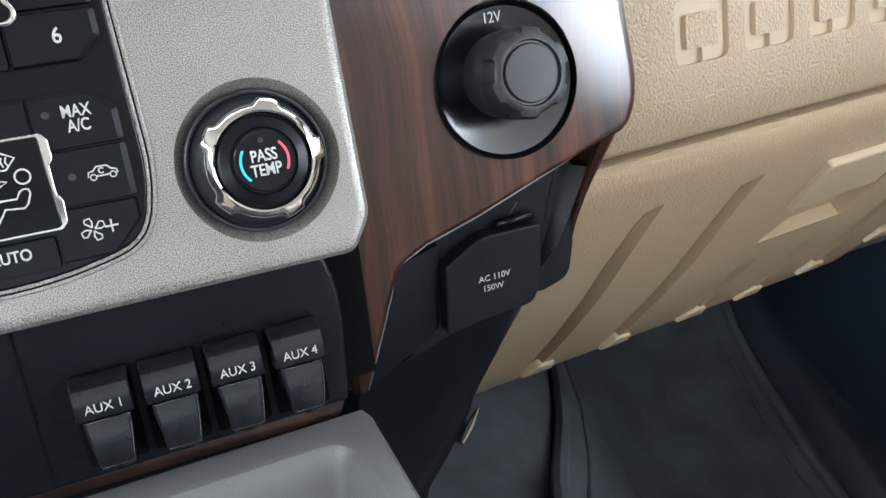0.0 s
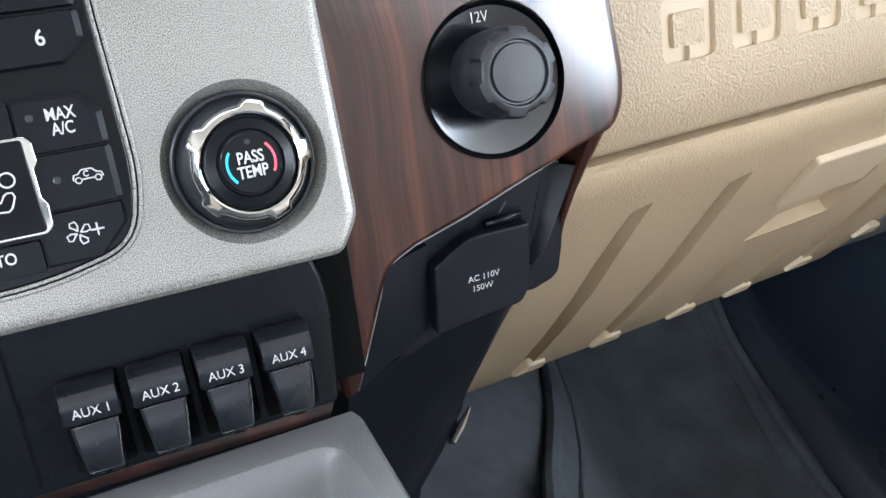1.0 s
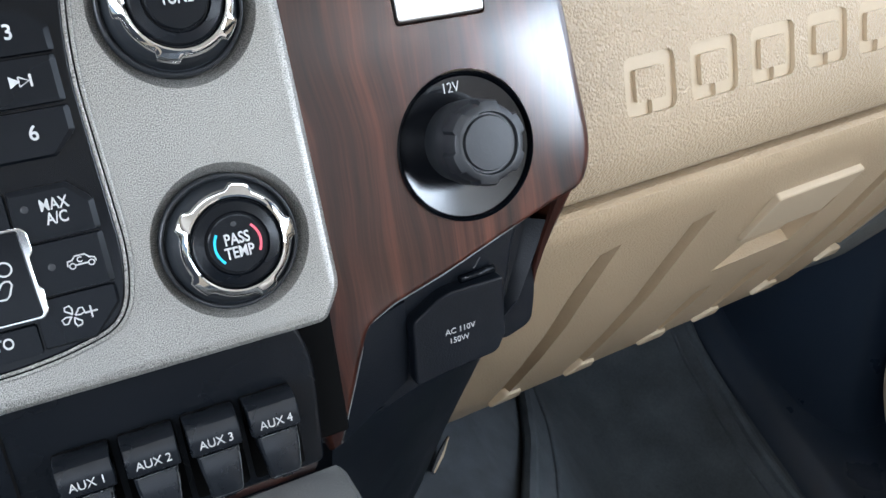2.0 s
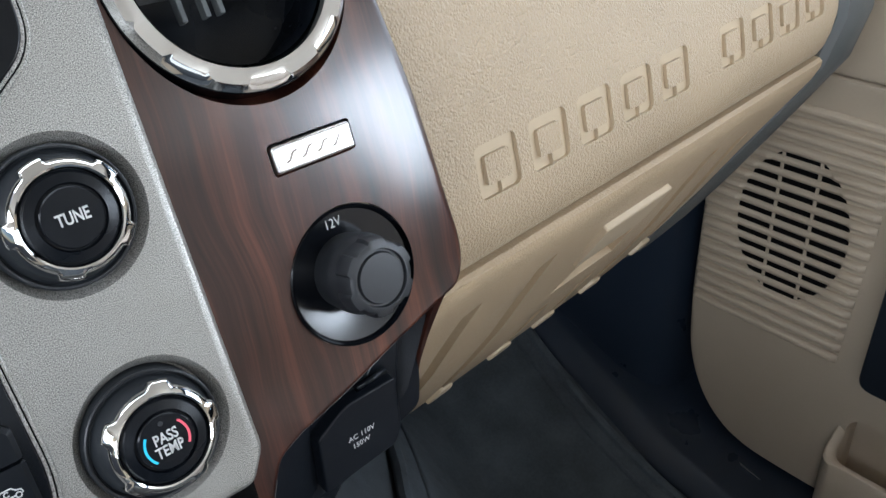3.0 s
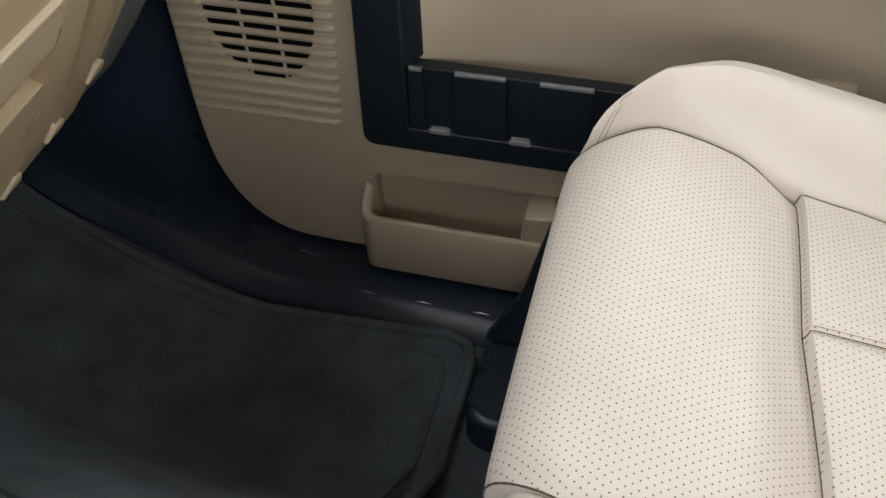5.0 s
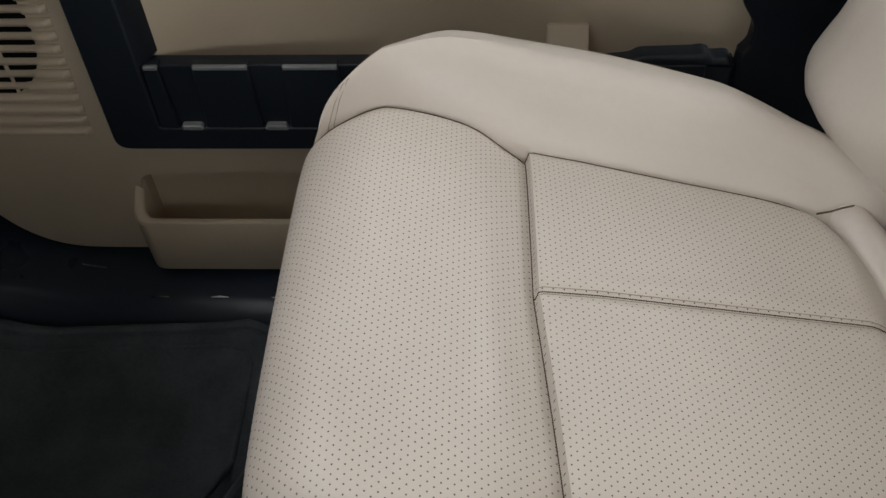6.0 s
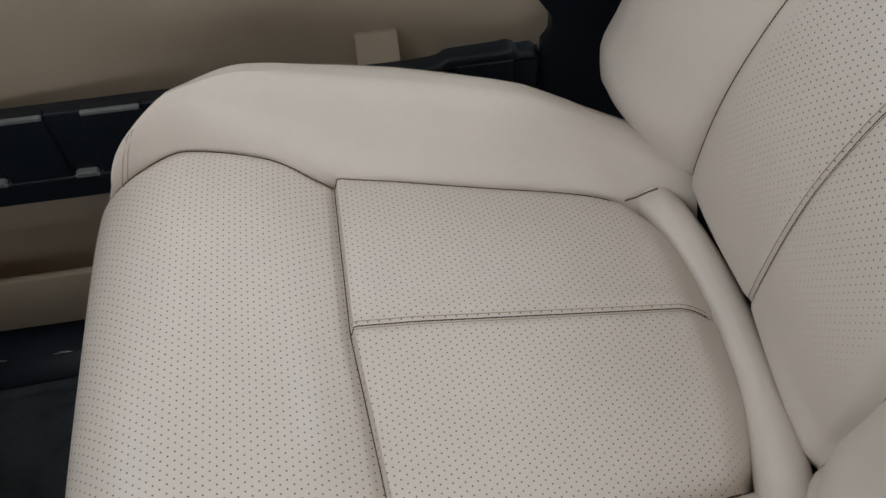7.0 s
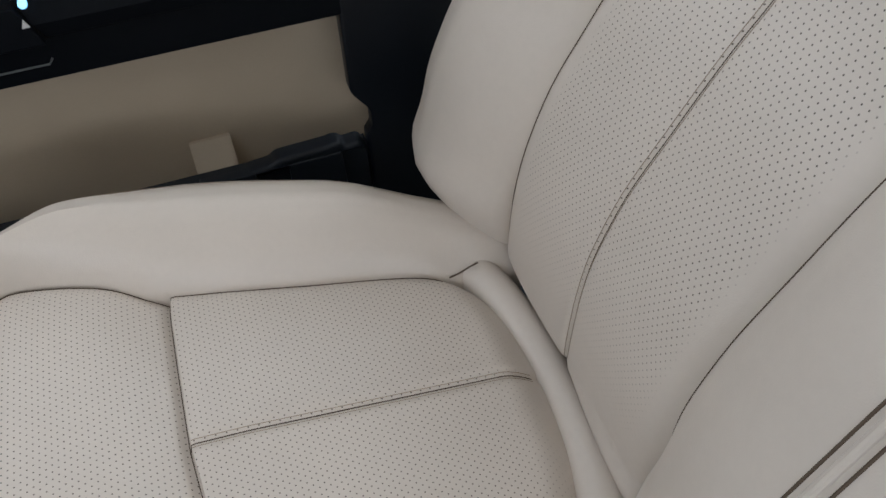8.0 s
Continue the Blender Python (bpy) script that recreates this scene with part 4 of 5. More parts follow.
for k in range(4):
    sw = thing("rocker_switch", f"black rocker switch printed AUX {k + 1}", "switch", "row of rocker switches", AUX @ pose(-0.1875 + 0.0241 * k, -0.0050, 0))
    part("well", slab(rect(-0.0108, -0.028, 0.0108, 0.0098, 0.002), 0.0, 0.0006), DARK, sw)
    prof = [(0.0092, 0.0005), (0.0102, 0.0060), (0.0096, 0.0100), (0.0078, 0.0132), (0.0045, 0.0146), (-0.0005, 0.0145), (-0.0035, 0.0138), (-0.0045, 0.0120), (-0.0045, 0.0005)]
    loops = [[(x, y, z) for y, z in prof] for x in (-0.0100, -0.0096, 0.0096, 0.0100)]
    loops = [[(x, y * (0.97 if i in (0, 3) else 1), z * (0.95 if i in (0, 3) else 1)) for x, y, z in lp] for i, lp in enumerate(loops)]
    body = part("body", rings(bmesh.new(), loops), SWITCH, sw)
    part("legend", lettering(f"AUX {k + 1}", 0.0050, 0.00015, 0.95, 0.002), WHITE, body, "white printed legend", pose(0.0003, 0.0005, 0.0147), False)
    loops = []
    shape = ((-0.0042, 0.0118, 0.0083), (-0.0048, 0.0138, 0.0085), (-0.0080, 0.0147, 0.0083), (-0.0120, 0.0153, 0.0079), (-0.0160, 0.0156, 0.0073), (-0.0200, 0.0154, 0.0068), (-0.0226, 0.0147, 0.0066),
             (-0.0237, 0.0132, 0.0065), (-0.0241, 0.0112, 0.0064), (-0.0256, 0.0108, 0.0063), (-0.0262, 0.0098, 0.0062), (-0.0265, 0.0070, 0.0060))
    for y, z, w in shape:
        loops.append([(-w, y, z - 0.003), (-w + 0.0004, y, z - 0.0010), (-w + 0.0014, y, z - 0.0002), (-w * 0.4, y, z), (w * 0.4, y, z), (w - 0.0014, y, z - 0.0002), (w - 0.0004, y, z - 0.0010), (w, y, z - 0.003), (w, y, 0.001), (-w, y, 0.001)])
    part("paddle", rings(bmesh.new(), loops), SWITCH, sw, "angled gloss paddle")
    # grey line: the paddle's worn edge, with its highlight put into the colour
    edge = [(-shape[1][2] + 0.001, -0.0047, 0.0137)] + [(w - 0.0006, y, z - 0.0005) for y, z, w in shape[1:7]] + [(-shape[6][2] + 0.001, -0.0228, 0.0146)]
    part("pale_edge", tube(edge, 0.00014, 6), GREY, sw, "thin pale line for the worn edge and its highlight")
    part("clip_slot", slab(rect(-0.0022, -0.0010, 0.0022, 0.0008, 0.0004), 0.0, 0.0004), DARK, sw, "small release slot", pose(0.0008, -0.0264, 0.0090, 82))

# ---- console and tray ----
tray = thing("console_tray", "grey moulded console tray below the switches", "storage tray", m=pose(-0.18, -0.12, -0.21))
rim_in = rounded([(-0.29, -0.23), (-0.0885, -0.23), (-0.0925, -0.075), (-0.0985, -0.0475), (-0.29, -0.052)], [0.02, 0.02, 0.02, 0.012, 0.02], 8)
rim_out = rounded([(-0.30, -0.24), (-0.075, -0.24), (-0.0815, -0.033), (-0.0835, -0.028), (-0.30, -0.034)], [0.001, 0.001, 0.004, 0.004, 0.001], 8)
bm = bmesh.new()
loops = [[(x, y, -0.262) for x, y in rim_out], [(x, y, -0.168) for x, y in rim_out], [(x, y, -0.1645) for x, y in inset(rim_out, 0.0025)]]
for d, z in ((-0.004, -0.1640), (-0.001, -0.1650), (0.002, -0.1680), (0.005, -0.176), (0.009, -0.195), (0.014, -0.222), (0.021, -0.238), (0.033, -0.246)):
    loops.append([(x, y, z) for x, y in inset(rim_in, d)])
rings(bm, loops[:5], False, False)
part("rim", bm, TRAY, tray, "", pose(0.18, 0.12, 0.21))
part("bowl", rings(bmesh.new(), loops[4:], True, False), TRAY, tray, "soft-edged tray bowl", pose(0.18, 0.12, 0.21))
bm = slab(rounded([(-0.45, -0.24), (-0.076, -0.24), (-0.083, -0.030), (-0.078, 0.02), (-0.078, 0.20), (-0.45, 0.20)], 0.004), -0.80, -0.26)
console = thing("console", "black plastic centre console below the dashboard", "console", m=pose(-0.2, -0.1, -0.80))
part("body", bm, BLACK_GRAIN, console, "", pose(0.2, 0.1, 0.80))
rows = [[(-0.08, -0.008, -0.172), (-0.045, 0.001, -0.165), (-0.01, 0.003, -0.155), (0.02, 0.006, -0.145), (0.038, 0.006, -0.128), (0.055, 0.006, -0.085)],
        [(-0.08, 0.02, -0.25), (-0.045, 0.03, -0.25), (0.0, 0.06, -0.25), (0.035, 0.08, -0.245), (0.058, 0.10, -0.24), (0.072, 0.10, -0.2)],
        [(-0.08, 0.05, -0.42), (-0.045, 0.10, -0.42), (0.01, 0.16, -0.42), (0.05, 0.2, -0.42), (0.085, 0.235, -0.412), (0.09, 0.24, -0.40)],
        [(-0.08, 0.05, -0.60), (-0.045, 0.10, -0.60), (0.01, 0.16, -0.60), (0.05, 0.25, -0.60), (0.085, 0.3, -0.60), (0.09, 0.3, -0.60)]]
part("side", sheet(rows, thick=(-0.03, 0.03, 0.0)), BLACK_GRAIN, console, "", pose(0.2, 0.1, 0.80))
bm = tube([(0.060, 0.205, -0.432), (0.074, 0.218, -0.428), (0.088, 0.228, -0.418)], [0.0025, 0.004, 0.0012], 8)
part("fastener", bm, CHROME, console, "shiny metal fastener", pose(0.2, 0.1, 0.80))

# ---- passenger door ----
DX = 0.79
DOORM = Matrix(((0, 0, -1, DX), (-1, 0, 0, 0), (0, 1, 0, 0), (0, 0, 0, 1)))
door = thing("passenger_door", "tan and black passenger door trim, shut", "truck door", m=DOORM)
pts = rounded([(-0.286, -0.182), (-0.2915, -0.57), (-0.2835, -0.672), (-0.263, -0.728), (-0.236, -0.768), (-0.198, -0.796), (-0.158, -0.808), (-0.10, -0.810), (1.0, -0.808), (1.0, -0.53), (0.02, -0.53), (0.02, -0.182)],
              [0, 0.05, 0.03, 0.03, 0.03, 0.03, 0.03, 0.02, 0, 0, 0, 0])
lower = part("lower_panel", slab(pts, -0.05, 0.0, 0.006), TAN_DOOR, door)
hollow = part("cutter", slab(rounded([(-0.0225, -0.79), (0.256, -0.79), (0.256, -0.6435), (0.1, -0.6455), (-0.0225, -0.649)], [0.004, 0.004, 0.006, 0, 0.024]), -0.036, 0.02), TAN_DOOR, None, "", DOORM, False)
bpy.context.view_layer.update()
cut(lower, [hollow])
part("upper_panel", slab(rect(-0.295, -0.1805, 1.0, 0.03), -0.05, 0.0, 0.004), TAN_DOOR, door)
rows = [[(u, v, lerp(u, [0.05, 0.075, 0.10, 0.16, 0.26, 0.9], [0.016, 0.011, -0.006, -0.036, -0.056, -0.061]) - 0.014 * max(0.0, (v + 0.33) / 0.14)) for u in (0.05, 0.062, 0.075, 0.087, 0.10, 0.12, 0.14, 0.16, 0.19, 0.22, 0.26, 0.4, 0.6, 0.9)] for v in (-0.60, -0.5, -0.42, -0.33, -0.26, -0.19)]
part("insert", sheet(rows, thick=(0, 0, -0.012)), TAN_DOOR, door, "recessed tan door insert")
# speaker ribs and grille
SPY, SPZ, SRY, SRZ = -0.155, -0.3985, 0.0785, 0.1105
part("speaker_opening", slab(circle(SRY, 48, SPY, SPZ, SRZ), -0.001, 0.0006), DARK, door, "black speaker opening")
pitch = 0.0186
for k in range(19):
    v = -0.2315 - k * pitch
    bm = bmesh.new()
    loops = []
    left = -0.286 if v > -0.62 else -0.28
    reach = 1 - ((v - SPZ) / SRZ) ** 2
    stops = [(left, 0.2, 1), (left + 0.006, 1, 1)]
    if reach > 0.02:
        c = SRY * math.sqrt(reach)
        stops += [(SPY - c - 0.004, 1, 1), (SPY - c + 0.002, 0.40, 0.84), (SPY + c - 0.002, 0.40, 0.84), (SPY + c + 0.004, 1, 1)]
    right = lerp(v, [-0.575, -0.26], [-0.0575, -0.0400])
    stops += [(right - 0.007, 1, 1), (right, 0.2, 1)]
    for x, s, w in stops:
        loops.append([(x, v + 0.0066 * w * math.cos(a), 0.0003 + 0.0085 * s * math.sin(a)) for a in (0, 0.5, 1.1, 1.6, 2.1, 2.6, math.pi)])
    rings(bm, loops)
    part("rib", bm, TAN_DOOR, door)
for x in (SPY - 0.026, SPY + 0.026):
    half = SRZ * math.sqrt(1 - 0.026 ** 2 / SRY ** 2)
    part("grille_bar", box(x - 0.0022, SPZ - half, 0.0, x + 0.0022, SPZ + half, 0.0026, 0.0006), TAN_DOOR, door)
# black armrest frame
part("front_stile", slab(rounded([(-0.001, -0.195), (-0.010, -0.561), (0.7446, -0.561), (0.7446, -0.5235), (0.057, -0.5235), (0.057, -0.195)], [0, 0.02, 0, 0, 0.004, 0]), 0.0, 0.045, 0.004), BLACK_DOOR, door, "black frame stile and lower band")
rows = [[(0.0545, v, 0.0435), (0.0575, v, 0.0425), (0.064, v, 0.034), (0.0725, v, 0.008)] for v in (-0.2375, -0.30, -0.37, -0.431)]
part("inner_bevel", sheet(rows), BLACK_DOOR, door, "sloping black inner edge")
part("rear_stile", slab(rounded([(0.745, -0.562), (0.90, -0.562), (0.90, -0.195), (0.732, -0.195), (0.732, -0.350), (0.753, -0.380), (0.753, -0.405), (0.745, -0.4165)], [0, 0, 0, 0, 0.008, 0.01, 0.004, 0.002]), 0.026, 0.045, 0.004), BLACK_GRAIN, door, "black frame stile")
part("top_rail", slab(rect(0.0575, -0.2465, 0.7375, -0.195), -0.07, 0.045, 0.004), ARMREST, door, "black frame rail")
part("bottom_rail", slab(rect(0.0575, -0.559, 0.7445, -0.4335), 0.018, 0.0375, 0.003), BLACK_DOOR, door, "black lower frame with strap channels")
prev = 0.0573
for k in range(7):
    a, b = 0.082 + 0.1055 * k, 0.082 + 0.1055 * k + 0.0325
    if b < 0.74:
        part("channel_lip", slab(rounded([(a + 0.001, -0.5275), (b - 0.002, -0.5275), (b - 0.005, -0.5195), (a + 0.003, -0.5195)], 0.003, 2), 0.03, 0.0462, 0.002), PALE_GREY, door, "pale grey lip")
    a1 = min(a - 0.001, 0.74)
    if a1 - prev > 0.006:
        top = -0.431
        bm = slab(rounded([(prev, -0.5242), (a1, -0.5242), (a1 - 0.003, top), (prev + 0.003, top)], 0.002, 2), 0.03, 0.0450, 0.0022)
        part("panel_block", bm, BLACK_DOOR, door)
        if prev < 0.45:
            part("pale_edge", box(prev + 0.004, -0.4355, 0.0405, a1 - 0.003, -0.4300, 0.0456, 0.0015), PALE_GREY, door, "pale edge strip")
    prev = b + 0.001
bm = slab(rounded([(0.590, -0.4365), (0.598, -0.4300), (0.626, -0.4275), (0.634, -0.4205), (0.696, -0.4185), (0.704, -0.4165), (0.712, -0.4190), (0.716, -0.4245), (0.736, -0.4225), (0.744, -0.4365)], [0, 0.006, 0.006, 0.005, 0.01, 0.006, 0.004, 0.004, 0.006, 0], 3), 0.022, 0.0435, 0.006)
part("ridge", bm, BLACK_DOOR, door, "low black rear ridge")
bm = bmesh.new()
prof = [(-0.195, 0.0), (-0.195, 0.052), (-0.190, 0.060), (-0.172, 0.066), (-0.150, 0.060), (-0.138, 0.045), (-0.13, 0.0)]
rings(bm, [[(u, v, n) for v, n in prof] for u in (-0.02, -0.014, 0.36)])
part("armrest_front", bm, GREY, door, "slate grey armrest cap")
bm = rings(bmesh.new(), [[(u, v, n * 1.03) for v, n in prof] for u in (0.362, 0.90)])
part("armrest", bm, ARMREST, door, "black padded armrest")
part("switch_plate", slab(rounded([(0.30, -0.192), (0.455, -0.192), (0.44, -0.150), (0.30, -0.150)], 0.004), 0.05, 0.0725, 0.002), ARMREST, door, "black switch plate")
for piece in ([(0.462, -0.1935, 0.0545), (0.455, -0.1885, 0.0645), (0.447, -0.170, 0.0688), (0.440, -0.148, 0.0618)], [(0.462, -0.1935, 0.0545), (0.60, -0.1935, 0.0545), (0.90, -0.1935, 0.0545)]):
    part("panel_joint", tube(piece, 0.0013, 6), DARK, door)
part("switch_lamp", lathe([(0.004, 0.07), (0.004, 0.0745), (0.002, 0.075)], 16), material("blue_lamp", (0.25, 0.6, 1.0), 0.3, emit=6.0), door, "small lit blue lamp", pose(0.450, -0.147, 0))
part("switch_mark", slab([(0.441, -0.170), (0.448, -0.170), (0.4445, -0.161)], 0.0725, 0.0738), WHITE, door, "white triangle mark")
part("trim_line", tube([(0.30, -0.2285, 0.0452), (0.444, -0.2285, 0.0452), (0.449, -0.2225, 0.0452)], 0.0012, 6), GREY, door)
bm = rings(bmesh.new(), [[(u, v, n) for n, v in ((-0.062, -0.444), (-0.054, -0.445), (-0.004, -0.500), (-0.004, -0.53), (-0.062, -0.53))] for u in (0.536, 0.538, 0.586, 0.588)])
bmesh.ops.bevel(bm, geom=[e for e in bm.edges if abs(e.verts[0].co.x - e.verts[1].co.x) < 1e-6 and (abs(e.verts[0].co.x - 0.536) < 1e-4 or abs(e.verts[0].co.x - 0.588) < 1e-4)], offset=0.0018, segments=2, affect="EDGES")
part("bracket", bm, TAN_DOOR, door, "tan moulded bracket")
# map pocket
arch = rounded([(-0.034, -0.003), (-0.034, 0.046), (0.250, 0.046), (0.250, -0.003)], [0, 0.034, 0.012, 0], 10)
liner = rounded([(-0.0210, -0.012), (-0.0210, 0.0325), (0.238, 0.0325), (0.238, -0.012)], [0, 0.024, 0.006, 0], 10)


def rim_v(q):
    """The pocket's rim falls from the door towards its front wall."""
    return lerp(q, [-0.004, 0.008, 0.026, 0.046], [-0.666, -0.674, -0.691, -0.7010])


def lean(x):
    """The rear end of the pocket slopes forward to its foot."""
    return 0.030 * max(0.0, min(1.0, (x - 0.16) / 0.09))


loops = [[(x - lean(x), -0.806, q * 0.92) for x, q in arch], [(x - lean(x), -0.801, q * 0.95) for x, q in arch]]
for f, dv in ((0.0, -0.0045), (0.16, -0.0010), (0.4, 0.0), (0.7, -0.0004), (0.9, -0.0022), (1.0, -0.005)):
    loops.append([(x + (a - x) * f, rim_v(q) + dv, q + (c - q) * f) for (x, q), (a, c) in zip(arch, liner)])
loops.append([(a - lean(a) * 0.8, -0.785, c * 0.94) for a, c in liner])
bm = rings(bmesh.new(), loops, False, False, False)
rings(bm, [[(a - lean(a) * 0.8, v, c * 0.95 - (0.024 if c < 0 else 0.0)) for a, c in liner] for v in (-0.803, -0.783)])
part("map_pocket", bm, TAN_DOOR, door, "open tan map pocket")
part("pocket_end", slab(rounded([(0.204, -0.735), (0.228, -0.760), (0.2465, -0.705), (0.2545, -0.652), (0.212, -0.657)], 0.003), -0.034, 0.0375, 0.004), TAN_DOOR, door)

# ---- sill and kick panel ----
rows = []
for y in (-1.0, -0.3, -0.1, 0.05, 0.15, 0.25, 0.35, 0.5, 0.78):
    up = max(floor_z(0.66, y) - FLOOR, -0.012) + 0.012
    rows.append([(x, y, z + up) for x, z in ((0.668, -0.852), (0.684, -0.834), (0.700, -0.8265), (0.712, -0.824), (0.735, -0.822), (0.80, -0.820), (0.82, -0.815), (0.92, -0.812))])
single("door_sill", sheet(rows, thick=(0, 0, -0.015)), SILL, "glossy blue-black plastic door sill beside the carpet", "door sill", "structure")
sill = bpy.data.objects["door_sill"]
# three glints on the glossy sill edge, modelled as thin nickel slivers
for y in (0.019, -0.071, -0.162):
    bm = tube([(0.7080, y + 0.013, -0.8235), (0.7085, y, -0.8225), (0.7080, y - 0.013, -0.8235)], [0.0004, 0.0016, 0.0004], 8)
    part("glint", bm, NICKEL, sill, "nickel sliver standing in for a glint")
# the sill's long curved highlight, put in as a thin nickel tube
bm = tube([(0.787, 0.228, -0.8205), (0.776, 0.190, -0.8207), (0.767, 0.150, -0.8210), (0.761, 0.114, -0.8212)], [0.0004, 0.0013, 0.0013, 0.0004], 8)
part("arc_glint", bm, NICKEL, sill, "nickel line standing in for an arc highlight")
plan = [(0.90, 0.300), (0.83, 0.303), (0.785, 0.315), (0.757, 0.335), (0.740, 0.37), (0.728, 0.45), (0.716, 0.60), (0.700, 0.78)]
rows = []
for z, flare in ((-0.86, 0.075), (-0.835, 0.050), (-0.815, 0.030), (-0.79, 0.014), (-0.75, 0.004), (-0.70, 0.0), (-0.5, -0.004), (-0.3, -0.010), (-0.1, -0.016)):
    rows.append([(x - flare, y - flare * 0.5 * (k < 3), z) for k, (x, y) in enumerate(plan)])
single("kick_panel", sheet(rows, thick=(0.02, 0.01, 0)), SILL, "blue-black plastic kick panel beside the footwell", "kick panel", "structure")

# ---- floor mat ----
mat_thing = thing("floor_mat", "charcoal carpet floor mat with a raised bound edge", "floor mat", m=pose(0.5, 0.1, FLOOR))
M0 = pose(-0.5, -0.1, -FLOOR)


def mat_edge_x(y):
    return lerp(y, [-0.17, 0.05, 0.2, 0.35, 0.5, 0.65], [0.670, 0.660, 0.652, 0.642, 0.656, 0.68])


def mat_left_x(y):
    return lerp(y, [-0.17, 0.06, 0.11, 0.18, 0.26, 0.37, 0.5, 0.66], [0.095, 0.095, 0.106, 0.148, 0.197, 0.255, 0.30, 0.33])


def on_floor(x, y, up):
    return (x, y, floor_z(x, y) + up)


rows = []
for j in range(61):
    y = -0.172 + 0.832 * j / 60
    corner = max(0.0, 1 - (y + 0.172) / 0.035)
    x0, x1 = mat_left_x(y) + 0.03 * corner ** 2, mat_edge_x(y) - 0.03 * corner ** 2
    rows.append([on_floor(x0 + (x1 - x0) * i / 30, y, 0.0135) for i in range(31)])
part("carpet", sheet(rows, thick=(0, 0, -0.012)), MAT_PILE, mat_thing, "", M0)
line = []
for x, y in [(mat_left_x(0.66 - 0.04 * k), 0.66 - 0.04 * k) for k in range(20)]:
    line.append(on_floor(x, y, 0.016))
line += [on_floor(0.15, -0.165, 0.016), on_floor(0.22, -0.165, 0.016), on_floor(0.30, -0.165, 0.016), on_floor(0.45, -0.168, 0.016), on_floor(0.62, -0.166, 0.016), on_floor(0.655, -0.155, 0.016), on_floor(0.668, -0.12, 0.016)]
for k in range(19):
    y = -0.08 + 0.04 * k
    line.append(on_floor(mat_edge_x(y) - 0.004, y, 0.016))
part("binding", tube(line, 0.0085, 8), MAT_PILE, mat_thing, "raised bound edge", M0)
line = [on_floor(mat_left_x(0.62 - 0.04 * k) + 0.034, 0.62 - 0.04 * k, 0.0135) for k in range(19)]
line += [on_floor(x, y, 0.0135) for x, y in ((0.16, -0.132), (0.30, -0.132), (0.45, -0.135), (0.60, -0.133), (0.625, -0.122), (0.634, -0.095))]
line += [on_floor(mat_edge_x(y) - 0.034, y, 0.0135) for y in [-0.06 + 0.04 * k for k in range(18)]]
part("inner_ridge", tube(line, 0.0042, 8), MAT_PILE, mat_thing, "pressed ridge inside the edge", M0)

# ---- passenger seat ----
SC = 0.357
seat = thing("passenger_seat", "cream perforated leather passenger seat with stitched bolsters", "seat", m=pose(SC, -0.55, FLOOR))
S0 = pose(-SC, 0.55, -FLOOR)


def curve_at(x, xs, ys):
    """A smooth line through the given points."""
    x = min(max(x, xs[0]), xs[-1])
    k = min(max(int(np.searchsorted(xs, x)) - 1, 0), len(xs) - 2)
    slope = [(ys[j + 1] - ys[j]) / (xs[j + 1] - xs[j]) for j in range(len(xs) - 1)]
    tan = [slope[0]] + [0.0 if a * b <= 0 else 2 * a * b / (a + b) for a, b in zip(slope, slope[1:])] + [slope[-1]]
    h = xs[k + 1] - xs[k]
    t = (x - xs[k]) / h
    return ((2 * t ** 3 - 3 * t * t + 1) * ys[k] + (t ** 3 - 2 * t * t + t) * h * tan[k] + (3 * t * t - 2 * t ** 3) * ys[k + 1] + (t ** 3 - t * t) * h * tan[k + 1])


def seam_half(y):
    return curve_at(y, [-0.80, -0.76, -0.716, -0.62, -0.494, -0.437, -0.376, -0.327, -0.28], [0.120, 0.134, 0.146, 0.157, 0.174, 0.190, 0.197, 0.182, 0.166])


def outer_half(y):
    return curve_at(y, [-0.82, -0.76, -0.65, -0.54, -0.43, -0.376, -0.33, -0.29, -0.25], [0.232, 0.250, 0.286, 0.301, 0.283, 0.240, 0.196, 0.180, 0.172])


def bump(d, w):
    return math.exp(-(d / w) ** 2)


BOLSTER = [(0.0, -0.006), (0.04, 0.004), (0.12, 0.018), (0.25, 0.034), (0.4, 0.047), (0.55, 0.054), (0.7, 0.052), (0.82, 0.041), (0.92, 0.022), (0.98, -0.004), (1.0, -0.03),
           (1.01, -0.06), (1.0, -0.10), (0.97, -0.15), (0.93, -0.21)]
NOSE_Y, NOSE_R, NOSE_H = -0.366, 0.075, 0.052
path_v = [(-0.835 + k * 0.0068, 0.0) for k in range(75)]
path_v = sorted([p for p in path_v if p[0] < NOSE_Y] + [(-0.4985, 0.0), (-0.4965, 0.0), (-0.4925, 0.0)]) + [(NOSE_Y, 0.0)]
for k in range(1, 19):
    a = radians(k * 5.5)
    path_v.append((NOSE_Y + NOSE_R * math.sin(a), -NOSE_H * (1 - math.cos(a))))
path_v += [(path_v[-1][0] - 0.008 * k, path_v[-1][1] - 0.022 * k) for k in range(1, 6)]


def tuck(y, i):
    """How far the insert dips under the rear roll."""
    return 0.026 * max(0.0, min(1.0, -(y + 0.765 - 0.022 * i ** 4) / 0.04)) ** 1.6


